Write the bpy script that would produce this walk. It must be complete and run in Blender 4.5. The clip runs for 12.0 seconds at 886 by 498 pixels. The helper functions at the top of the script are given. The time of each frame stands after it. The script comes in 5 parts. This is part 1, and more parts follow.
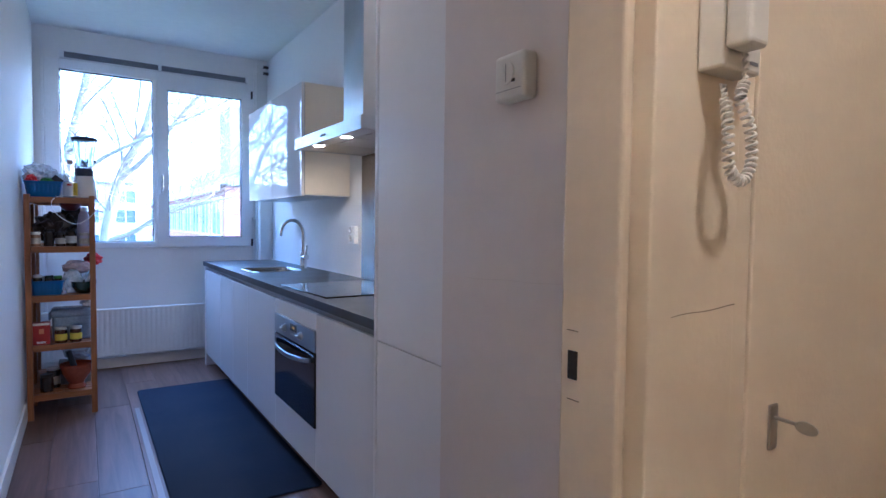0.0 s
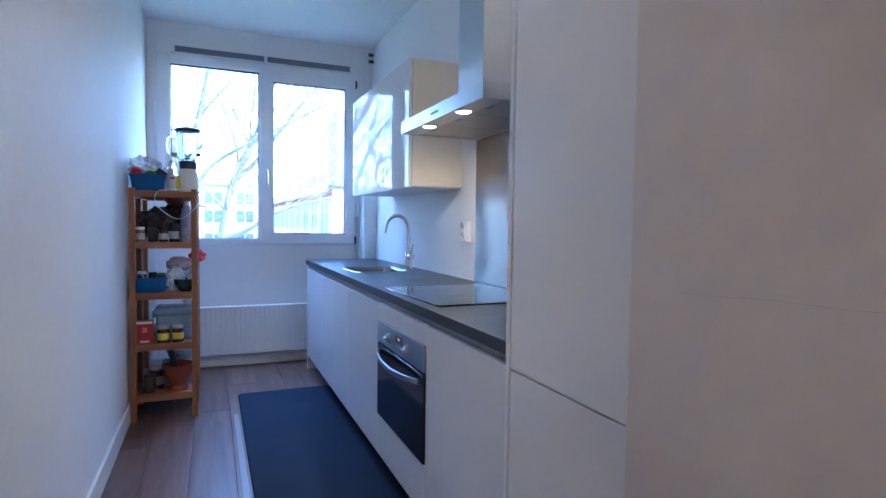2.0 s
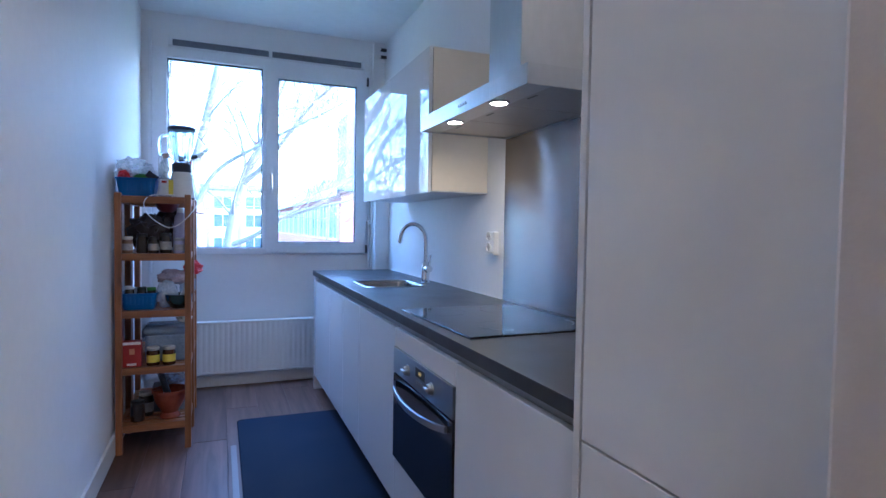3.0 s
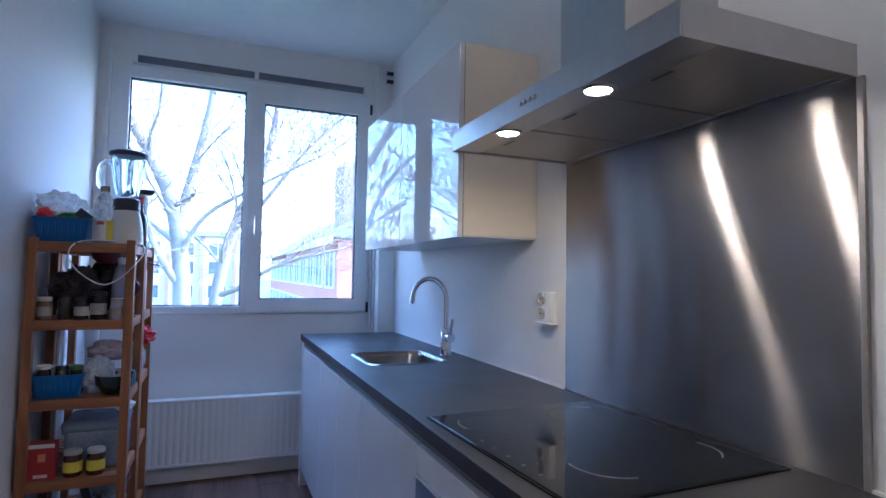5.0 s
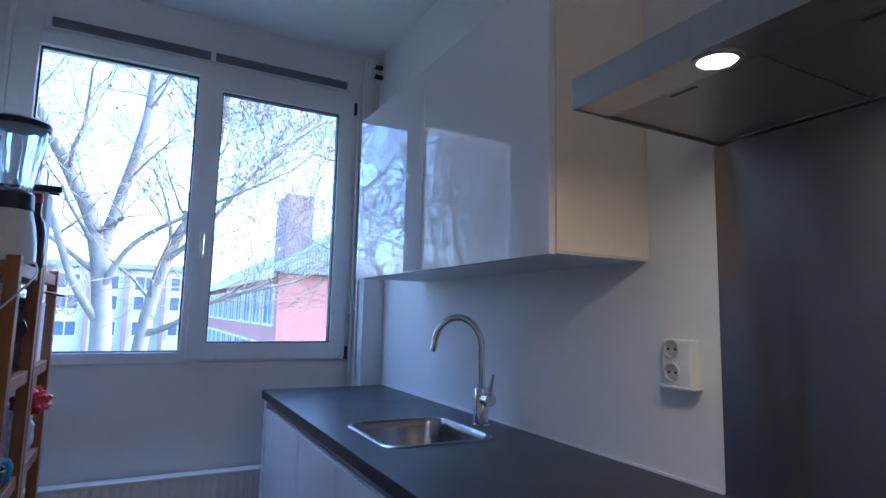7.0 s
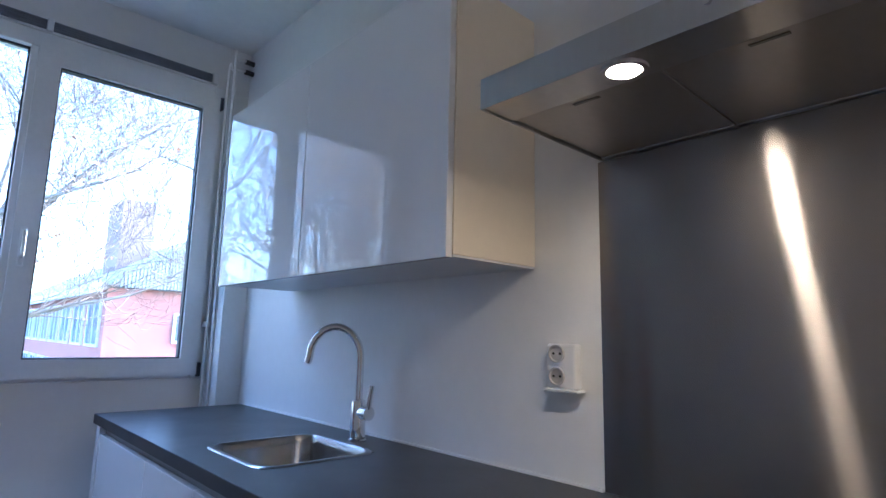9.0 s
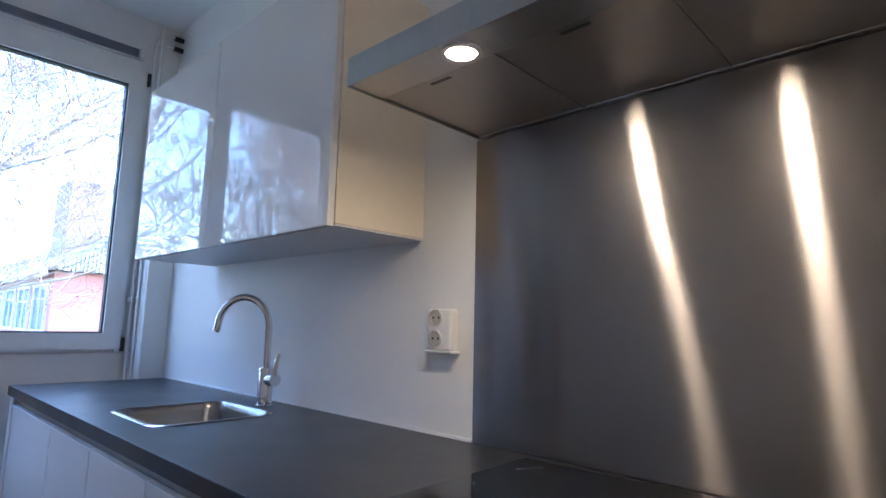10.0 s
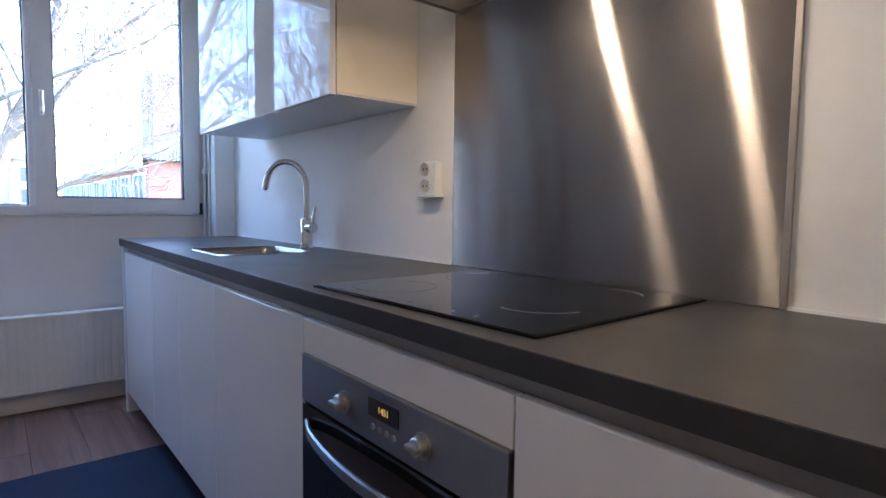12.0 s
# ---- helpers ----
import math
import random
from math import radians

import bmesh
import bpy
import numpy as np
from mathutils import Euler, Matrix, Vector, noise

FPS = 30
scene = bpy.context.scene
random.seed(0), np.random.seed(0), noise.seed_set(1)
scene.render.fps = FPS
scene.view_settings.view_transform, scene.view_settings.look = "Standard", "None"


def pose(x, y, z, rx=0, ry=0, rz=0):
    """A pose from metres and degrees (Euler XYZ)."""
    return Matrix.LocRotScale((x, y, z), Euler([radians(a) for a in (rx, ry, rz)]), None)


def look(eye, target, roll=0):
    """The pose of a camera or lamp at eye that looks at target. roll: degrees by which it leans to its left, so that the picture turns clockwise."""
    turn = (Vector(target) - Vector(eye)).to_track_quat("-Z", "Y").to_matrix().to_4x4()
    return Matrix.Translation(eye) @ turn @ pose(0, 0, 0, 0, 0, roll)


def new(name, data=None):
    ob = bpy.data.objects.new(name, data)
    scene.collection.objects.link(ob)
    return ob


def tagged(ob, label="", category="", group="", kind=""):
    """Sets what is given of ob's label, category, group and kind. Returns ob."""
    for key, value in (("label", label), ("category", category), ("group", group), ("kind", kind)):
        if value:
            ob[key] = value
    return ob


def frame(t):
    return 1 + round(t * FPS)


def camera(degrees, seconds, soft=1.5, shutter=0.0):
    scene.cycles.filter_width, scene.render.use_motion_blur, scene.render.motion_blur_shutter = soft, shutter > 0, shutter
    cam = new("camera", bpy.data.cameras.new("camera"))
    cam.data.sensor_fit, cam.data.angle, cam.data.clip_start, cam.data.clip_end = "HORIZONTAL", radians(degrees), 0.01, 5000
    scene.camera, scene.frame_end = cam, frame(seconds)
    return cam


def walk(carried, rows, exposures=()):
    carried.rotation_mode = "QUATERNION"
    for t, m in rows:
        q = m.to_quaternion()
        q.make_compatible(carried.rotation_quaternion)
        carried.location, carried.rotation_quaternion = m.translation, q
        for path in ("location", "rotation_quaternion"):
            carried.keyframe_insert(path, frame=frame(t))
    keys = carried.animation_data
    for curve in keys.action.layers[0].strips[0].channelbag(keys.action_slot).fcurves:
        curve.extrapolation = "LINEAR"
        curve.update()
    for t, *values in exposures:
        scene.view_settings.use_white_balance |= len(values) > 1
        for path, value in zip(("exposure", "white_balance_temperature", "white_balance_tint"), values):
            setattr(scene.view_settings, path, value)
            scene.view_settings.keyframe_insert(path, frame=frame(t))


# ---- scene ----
cam = camera(77.1, 12.0)
PATH = [
    (0, (-0.004, 2.826, 1.175), (1.08, 4.505, 1.087), 0.7),
    (0.5, (0.075, 2.902, 1.178), (1.069, 4.634, 1.08), 0.5),
    (1, (0.091, 3.001, 1.169), (0.979, 4.791, 1.071), 0.6),
    (1.5, (0.088, 3.161, 1.159), (0.895, 4.989, 1.066), 0.8),
    (2, (0.127, 3.291, 1.145), (0.897, 5.135, 1.054), 0.8),
    (2.5, (0.178, 3.467, 1.155), (0.93, 5.318, 1.074), 0.8),
    (2.7, (0.187, 3.537, 1.169), (0.934, 5.391, 1.09), 0.8),
    (4.3, (0.277, 4.149, 1.175), (1.003, 6.012, 1.17), 1.1),
    (4.5, (0.305, 4.224, 1.187), (1.037, 6.085, 1.208), 1.1),
    (5, (0.345, 4.376, 1.207), (1.096, 6.227, 1.303), 1.0),
    (5.5, (0.341, 4.586, 1.205), (1.117, 6.423, 1.361), 1.1),
    (6, (0.313, 4.797, 1.205), (1.115, 6.619, 1.397), 1.0),
    (6.5, (0.31, 4.988, 1.194), (1.155, 6.789, 1.397), 1.1),
    (7, (0.32, 5.135, 1.202), (1.256, 6.887, 1.435), 1.3),
    (7.2, (0.329, 5.171, 1.207), (1.312, 6.895, 1.456), 1.6),
    (8.8, (0.281, 5.238, 1.174), (1.596, 6.711, 1.492), 1.4),
    (9, (0.287, 5.228, 1.167), (1.629, 6.678, 1.481), 1.3),
    (9.5, (0.324, 5.137, 1.142), (1.712, 6.54, 1.465), 1.5),
    (10, (0.366, 5.032, 1.117), (1.803, 6.396, 1.39), 1.4),
    (10.5, (0.341, 4.949, 1.065), (1.79, 6.323, 1.182), 1.0),
    (11, (0.345, 4.875, 1.049), (1.743, 6.305, 1.022), 0.7),
    (11.5, (0.339, 4.79, 1.023), (1.691, 6.26, 0.924), 0.8),
    (12, (0.323, 4.633, 1.017), (1.587, 6.176, 0.871), 0.8),
]
walk(cam, [(t, look(eye, target, roll)) for t, eye, target, roll in PATH],
     exposures=[(0.0, 4.33, 4150, 18), (1.5, 4.52, 4110, 14), (2.7, 4.35, 4080, 15), (4.5, 4.0, 4230, 17), (6.5, 3.42, 4320, 18),
                (7.2, 3.27, 4370, 18), (9.0, 3.78, 4530, 16), (12.0, 4.08, 4950, 18)])

# ---- light ----
world = bpy.data.worlds.new("world")
scene.world = world
world.use_nodes = True
wn = world.node_tree.nodes
sky = wn.new("ShaderNodeTexSky")
sky.sky_type = "NISHITA"
sky.sun_disc = False
sky.sun_elevation, sky.sun_rotation = radians(24), radians(100)
sky.dust_density, sky.air_density = 2.0, 1.2
wn["Background"].inputs["Strength"].default_value = 0.15
world.node_tree.links.new(sky.outputs[0], wn["Background"].inputs["Color"])

sun = new("sun", bpy.data.lights.new("sun", "SUN"))
sun.data.energy, sun.data.angle, sun.data.color = 0.9, radians(14), (1.0, 0.95, 0.88)
sun.matrix_world = look((9, -2, 10), (0, 0, 0))

# added fill lamp inside the window, strengthening the sky's steep light on the floor
sky_fill_lamp = new("sky_fill_lamp", bpy.data.lights.new("sky_fill_lamp", "AREA"))
sky_fill_lamp.data.shape, sky_fill_lamp.data.size, sky_fill_lamp.data.size_y = "RECTANGLE", 1.30, 0.60
sky_fill_lamp.data.energy, sky_fill_lamp.data.color, sky_fill_lamp.data.spread = 0.5, (0.62, 0.80, 1.0), radians(88)
sky_fill_lamp.matrix_world = look((0.52, 7.74, 1.95), (0.52, 7.30, 1.0))


# ---- materials ----
def sock(node, name, value):
    node.inputs[name].default_value = value


def surface(name, colour, rough=0.5, metal=0.0, large=(2.0, 0.10), fine=(60.0, 0.08), bump=(90.0, 0.05), coat=0.0,
            stretch=(1, 1, 1), spread=0.0, wear=0.12, specular=0.5):
    """A painted, plastic, stone or metal surface: tone varies at two scales, with relief and uneven gloss."""
    m = bpy.data.materials.new(name)
    m.use_nodes = True
    n, l = m.node_tree.nodes, m.node_tree.links
    b = n["Principled BSDF"]
    tc = n.new("ShaderNodeTexCoord")
    mp = n.new("ShaderNodeMapping")
    sock(mp, "Scale", stretch)
    l.new(tc.outputs["Object"], mp.inputs["Vector"])
    tones = []
    for scale, amount in (large, fine):
        t = n.new("ShaderNodeTexNoise")
        sock(t, "Scale", scale), sock(t, "Detail", 5.0), sock(t, "Roughness", 0.6)
        l.new(mp.outputs[0], t.inputs["Vector"])
        r = n.new("ShaderNodeMapRange")
        sock(r, "From Min", 0.25), sock(r, "From Max", 0.75), sock(r, "To Min", 1 - amount), sock(r, "To Max", 1 + amount)
        l.new(t.outputs["Fac"], r.inputs["Value"])
        tones.append((t, r))
    mul = n.new("ShaderNodeMath")
    mul.operation = "MULTIPLY"
    l.new(tones[0][1].outputs[0], mul.inputs[0])
    l.new(tones[1][1].outputs[0], mul.inputs[1])
    last = mul
    if spread:
        oi = n.new("ShaderNodeObjectInfo")
        r = n.new("ShaderNodeMapRange")
        sock(r, "To Min", 1 - spread), sock(r, "To Max", 1 + spread)
        l.new(oi.outputs["Random"], r.inputs["Value"])
        last = n.new("ShaderNodeMath")
        last.operation = "MULTIPLY"
        l.new(mul.outputs[0], last.inputs[0])
        l.new(r.outputs[0], last.inputs[1])
    vm = n.new("ShaderNodeVectorMath")
    vm.operation = "SCALE"
    sock(vm, 0, colour[:3])
    l.new(last.outputs[0], vm.inputs["Scale"])
    l.new(vm.outputs[0], b.inputs["Base Color"])
    rr = n.new("ShaderNodeMapRange")
    sock(rr, "To Min", max(0.0, rough * (1 - wear * 2))), sock(rr, "To Max", min(1.0, rough * (1 + wear * 2)))
    l.new(tones[0][0].outputs["Fac"], rr.inputs["Value"])
    l.new(rr.outputs[0], b.inputs["Roughness"])
    sock(b, "Metallic", metal), sock(b, "Coat Weight", coat), sock(b, "Coat Roughness", 0.04), sock(b, "Specular IOR Level", specular)
    if bump[1]:
        t = n.new("ShaderNodeTexNoise")
        sock(t, "Scale", bump[0]), sock(t, "Detail", 4.0)
        l.new(mp.outputs[0], t.inputs["Vector"])
        bp = n.new("ShaderNodeBump")
        sock(bp, "Strength", bump[1]), sock(bp, "Distance", 0.01)
        l.new(t.outputs["Fac"], bp.inputs["Height"])
        l.new(bp.outputs[0], b.inputs["Normal"])
    return m


def brushed(name, colour, rough, aniso, grain=(2.0, 900.0)):
    """Brushed steel, the brushing along the mesh's first texture axis."""
    m = surface(name, colour, rough, 1.0, large=(1.6, 0.07), fine=(35.0, 0.04), bump=(0, 0), stretch=(1, 1.6, 0.4), wear=0.08)
    n, l = m.node_tree.nodes, m.node_tree.links
    b = n["Principled BSDF"]
    tg = n.new("ShaderNodeTangent")
    tg.direction_type = "UV_MAP"
    l.new(tg.outputs[0], b.inputs["Tangent"])
    sock(b, "Anisotropic", aniso), sock(b, "Anisotropic Rotation", 0.25)
    tc = n.new("ShaderNodeTexCoord")
    mp = n.new("ShaderNodeMapping")
    sock(mp, "Scale", (grain[1], grain[0], grain[1]))
    l.new(tc.outputs["Object"], mp.inputs["Vector"])
    t = n.new("ShaderNodeTexNoise")
    sock(t, "Scale", 1.0), sock(t, "Detail", 2.0)
    l.new(mp.outputs[0], t.inputs["Vector"])
    bp = n.new("ShaderNodeBump")
    sock(bp, "Strength", 0.008), sock(bp, "Distance", 0.002)
    l.new(t.outputs["Fac"], bp.inputs["Height"])
    l.new(bp.outputs[0], b.inputs["Normal"])
    return m


def brushed_sheet(name, colour, rough, aniso, tilt=0.0):
    """Steel brushed lengthwise: lights draw out into long narrow upright streaks."""
    m = brushed(name, colour, rough, 1.0)
    n, l = m.node_tree.nodes, m.node_tree.links
    b = n["Principled BSDF"]
    g = n.new("ShaderNodeBsdfAnisotropic")
    g.distribution = "MULTI_GGX"
    sock(g, "Roughness", rough), sock(g, "Anisotropy", aniso), sock(g, "Rotation", tilt)
    l.new(b.inputs["Base Color"].links[0].from_socket, g.inputs["Color"])
    l.new(b.inputs["Tangent"].links[0].from_socket, g.inputs["Tangent"])
    w, mx = n.new("ShaderNodeBsdfAnisotropic"), n.new("ShaderNodeMixShader")
    sock(w, "Roughness", 0.42), sock(w, "Anisotropy", 0.25), sock(mx, 0, 0.16)
    l.new(b.inputs["Base Color"].links[0].from_socket, w.inputs["Color"])
    l.new(b.inputs["Tangent"].links[0].from_socket, w.inputs["Tangent"])
    l.new(g.outputs[0], mx.inputs[1]), l.new(w.outputs[0], mx.inputs[2])
    l.new(mx.outputs[0], n["Material Output"].inputs["Surface"])
    n.remove(b)
    return m


def clear(name, colour=(1, 1, 1), gloss=0.02, tint=1.0, floor=0.025):
    """Thin clear glass or plastic: see-through with a mirror-like skin."""
    m = bpy.data.materials.new(name)
    m.use_nodes = True
    n, l = m.node_tree.nodes, m.node_tree.links
    n.remove(n["Principled BSDF"])
    tr, gl, mx = n.new("ShaderNodeBsdfTransparent"), n.new("ShaderNodeBsdfGlossy"), n.new("ShaderNodeMixShader")
    sock(tr, "Color", (*[c * tint for c in colour], 1)), sock(gl, "Roughness", gloss)
    fr, rm = n.new("ShaderNodeLayerWeight"), n.new("ShaderNodeMapRange")
    sock(fr, "Blend", 0.25), sock(rm, "To Min", floor), sock(rm, "To Max", 0.55)
    l.new(fr.outputs["Facing"], rm.inputs["Value"])
    l.new(rm.outputs[0], mx.inputs[0]), l.new(tr.outputs[0], mx.inputs[1]), l.new(gl.outputs[0], mx.inputs[2])
    l.new(mx.outputs[0], n["Material Output"].inputs["Surface"])
    return m


def film(name, colour, cover):
    """Milky, half see-through plastic."""
    m = bpy.data.materials.new(name)
    m.use_nodes = True
    n, l = m.node_tree.nodes, m.node_tree.links
    b = n["Principled BSDF"]
    sock(b, "Base Color", (*colour, 1)), sock(b, "Roughness", 0.18)
    tr, mx = n.new("ShaderNodeBsdfTransparent"), n.new("ShaderNodeMixShader")
    t, r = n.new("ShaderNodeTexNoise"), n.new("ShaderNodeMapRange")
    sock(t, "Scale", 14.0), sock(r, "To Min", cover * 0.6), sock(r, "To Max", min(1.0, cover * 1.4))
    l.new(t.outputs["Fac"], r.inputs["Value"]), l.new(r.outputs[0], mx.inputs[0])
    l.new(tr.outputs[0], mx.inputs[1]), l.new(b.outputs[0], mx.inputs[2])
    l.new(mx.outputs[0], n["Material Output"].inputs["Surface"])
    return m


def solid_glass(name, colour):
    """Thick clear glass that bends what is seen through it."""
    m = bpy.data.materials.new(name)
    m.use_nodes = True
    b = m.node_tree.nodes["Principled BSDF"]
    sock(b, "Base Color", (*colour, 1)), sock(b, "Roughness", 0.015), sock(b, "IOR", 1.47), sock(b, "Transmission Weight", 1.0)
    return m


def glow(name, colour, strength):
    m = bpy.data.materials.new(name)
    m.use_nodes = True
    b = m.node_tree.nodes["Principled BSDF"]
    sock(b, "Base Color", (*colour, 1)), sock(b, "Emission Color", (*colour, 1)), sock(b, "Emission Strength", strength)
    return m


def wood(name, dark, light, rough=0.45, axis=1, rings=26.0, spread=0.16, bump=0.06, coat=0.0):
    """Boards with long grain along one axis, each board of its own tone."""
    m = surface(name, light, rough, large=(1.5, 0.08), fine=(80.0, 0.05), bump=(0, 0), spread=spread, coat=coat)
    n, l = m.node_tree.nodes, m.node_tree.links
    b = n["Principled BSDF"]
    vm = b.inputs["Base Color"].links[0].from_node
    tc, mp, oi = n.new("ShaderNodeTexCoord"), n.new("ShaderNodeMapping"), n.new("ShaderNodeObjectInfo")
    sc = [rings, rings, rings]
    sc[axis] = rings * 0.06
    sock(mp, "Scale", sc)
    cm = n.new("ShaderNodeCombineXYZ")
    mu = n.new("ShaderNodeMath")
    mu.operation = "MULTIPLY"
    sock(mu, 1, 37.0)
    l.new(oi.outputs["Random"], mu.inputs[0])
    for i in range(3):
        l.new(mu.outputs[0], cm.inputs[i])
    l.new(cm.outputs[0], mp.inputs["Location"])
    l.new(tc.outputs["Object"], mp.inputs["Vector"])
    t = n.new("ShaderNodeTexNoise")
    sock(t, "Scale", 1.0), sock(t, "Detail", 8.0), sock(t, "Roughness", 0.62), sock(t, "Distortion", 0.6)
    l.new(mp.outputs[0], t.inputs["Vector"])
    cr = n.new("ShaderNodeValToRGB")
    cr.color_ramp.elements[0].position, cr.color_ramp.elements[1].position = 0.32, 0.68
    cr.color_ramp.elements[0].color, cr.color_ramp.elements[1].color = (*dark, 1), (*light, 1)
    l.new(t.outputs["Fac"], cr.inputs[0])
    l.new(cr.outputs[0], vm.inputs[0])
    bp = n.new("ShaderNodeBump")
    sock(bp, "Strength", bump), sock(bp, "Distance", 0.004)
    l.new(t.outputs["Fac"], bp.inputs["Height"])
    l.new(bp.outputs[0], b.inputs["Normal"])
    return m


M_WALL = surface("white_wall_paint", (0.76, 0.75, 0.74), 0.6, large=(0.9, 0.04), fine=(25, 0.02), bump=(140, 0.06))
M_HALL = surface("cream_hall_paint", (0.68, 0.58, 0.42), 0.5, large=(1.1, 0.05), fine=(30, 0.02), bump=(110, 0.08))
M_POST = surface("cream_gloss_door_frame", (0.66, 0.56, 0.41), 0.24, large=(1.1, 0.05), fine=(40, 0.03), bump=(60, 0.03))
M_WARMWALL = surface("warm_white_wall_paint", (0.67, 0.60, 0.55), 0.55, large=(0.9, 0.05), fine=(25, 0.02), bump=(140, 0.05))
M_CEIL = surface("ceiling_paint", (0.78, 0.78, 0.77), 0.75, large=(0.8, 0.05), fine=(20, 0.03), bump=(200, 0.08))
M_TRIM = surface("white_gloss_trim", (0.78, 0.77, 0.75), 0.32, large=(1.4, 0.05), fine=(50, 0.03), bump=(40, 0.03))
M_FRAME = surface("window_frame_paint", (0.76, 0.76, 0.77), 0.35, large=(1.4, 0.06), fine=(50, 0.03), bump=(60, 0.03))
M_GLOSS = surface("white_high_gloss_front", (0.78, 0.77, 0.77), 0.015, large=(1.2, 0.02), fine=(20, 0.01), bump=(0, 0), coat=0.0, wear=0.0, specular=0.7)
M_SATIN = surface("white_satin_front", (0.76, 0.74, 0.73), 0.30, large=(1.2, 0.03), fine=(20, 0.01), bump=(0, 0), wear=0.05)
M_CARC = surface("cream_cabinet_side", (0.78, 0.70, 0.57), 0.3, large=(1.5, 0.04), fine=(30, 0.02), bump=(50, 0.02))
M_UNDER = surface("grey_white_cabinet_base", (0.66, 0.66, 0.67), 0.4, large=(1.5, 0.04), fine=(30, 0.02), bump=(50, 0.02))
M_DARKGAP = surface("dark_recess_profile", (0.035, 0.035, 0.04), 0.5)
M_TOP = surface("dark_grey_laminate_worktop", (0.026, 0.025, 0.026), 0.35, large=(5, 0.10), fine=(260, 0.18), bump=(320, 0.06), specular=0.55)
M_TOPEDGE = surface("dark_worktop_edge_strip", (0.022, 0.021, 0.023), 0.45, large=(5, 0.08), fine=(200, 0.10), bump=(300, 0.04))
M_STEEL = brushed_sheet("brushed_steel_sheet", (0.325, 0.30, 0.275), 0.222, 0.795, 0.005)
M_EDGE = surface("dull_steel_edge_trim", (0.40, 0.37, 0.33), 0.42, 0.7, large=(4, 0.06), fine=(80, 0.06), bump=(120, 0.02))
M_HOOD = brushed("brushed_steel_hood", (0.53, 0.515, 0.50), 0.32, 0.6)
M_FILTER = brushed("grey_filter_mesh", (0.46, 0.43, 0.40), 0.42, 0.4)
M_CHROME = surface("polished_chrome", (0.72, 0.73, 0.75), 0.06, 1.0, large=(3, 0.03), fine=(60, 0.02), bump=(0, 0))
M_SINK = brushed("brushed_sink_steel", (0.36, 0.355, 0.35), 0.20, 0.8)
M_PANEL = brushed("dark_brushed_steel_panel", (0.30, 0.31, 0.34), 0.30, 0.9)
M_CRACK = surface("dark_crack", (0.13, 0.10, 0.07), 0.8, bump=(0, 0))
M_PINKCRACK = surface("faint_plaster_crack", (0.56, 0.49, 0.45), 0.8, bump=(0, 0))
M_PROFILE = surface("grey_recess_profile", (0.22, 0.21, 0.21), 0.4)
M_CAP = surface("grey_beige_cap", (0.36, 0.27, 0.22), 0.4, bump=(0, 0))
M_SATINMETAL = surface("satin_nickel", (0.55, 0.53, 0.50), 0.32, 1.0, large=(4, 0.05), fine=(80, 0.05), bump=(120, 0.02))
M_HOB = surface("black_ceramic_glass", (0.008, 0.008, 0.009), 0.05, large=(3, 0.2), fine=(40, 0.1), bump=(0, 0), specular=0.28)
M_RING = surface("grey_printed_ring", (0.26, 0.26, 0.26), 0.35, bump=(0, 0))
M_OVENGLASS = surface("black_oven_glass", (0.012, 0.012, 0.014), 0.08, large=(3, 0.15), fine=(40, 0.1), bump=(0, 0))
M_BLACK = surface("black_plastic", (0.018, 0.018, 0.021), 0.4, large=(6, 0.1), fine=(90, 0.08), bump=(180, 0.03))
M_NAVYLID = surface("dark_blue_black_plastic", (0.025, 0.027, 0.045), 0.35, large=(6, 0.1), fine=(90, 0.06), bump=(0, 0))
M_IVORY = surface("ivory_plastic", (0.72, 0.69, 0.62), 0.38, large=(6, 0.04), fine=(90, 0.03), bump=(150, 0.02))
M_WPLASTIC = surface("white_plastic", (0.78, 0.78, 0.78), 0.3, large=(6, 0.03), fine=(90, 0.02), bump=(100, 0.02))
M_BLENDER = surface("cream_white_blender_plastic", (0.76, 0.74, 0.71), 0.18, large=(6, 0.03), fine=(90, 0.02), bump=(0, 0))
M_RUG = surface("navy_black_rubber_mat", (0.013, 0.018, 0.036), 0.8, large=(3, 0.15), fine=(220, 0.35), bump=(420, 0.4), specular=0.15)
M_PLANK = wood("brown_laminate_plank", (0.075, 0.040, 0.030), (0.175, 0.105, 0.080), 0.38, axis=1, rings=22, spread=0.20, bump=0.04)
M_PALE = surface("pale_grey_floor_strip", (0.24, 0.21, 0.20), 0.4, large=(3, 0.08), fine=(60, 0.05))
M_SHELF = wood("orange_brown_stained_wood", (0.20, 0.078, 0.026), (0.40, 0.17, 0.060), 0.42, axis=2, rings=30, spread=0.10)
M_SHELFH = wood("orange_brown_stained_slat", (0.20, 0.078, 0.026), (0.40, 0.17, 0.060), 0.42, axis=0, rings=30, spread=0.10)
M_BLUE = surface("blue_plastic", (0.016, 0.12, 0.38), 0.32, large=(5, 0.08), fine=(70, 0.04), bump=(0, 0))
M_GLASS = clear("window_glass")
M_JAR = solid_glass("clear_jar_glass", (0.86, 0.93, 0.97))
M_PET = film("clear_bottle_plastic", (0.75, 0.80, 0.85), 0.30)
M_BAG = film("milky_plastic_bag", (0.72, 0.76, 0.80), 0.55)
M_TUB = film("bluish_storage_plastic", (0.34, 0.42, 0.56), 0.80)
M_PINKBAG = film("pinkish_plastic_bag", (0.62, 0.44, 0.41), 0.62)
M_DARKRED = surface("dark_red_glaze", (0.14, 0.012, 0.012), 0.3, bump=(0, 0))
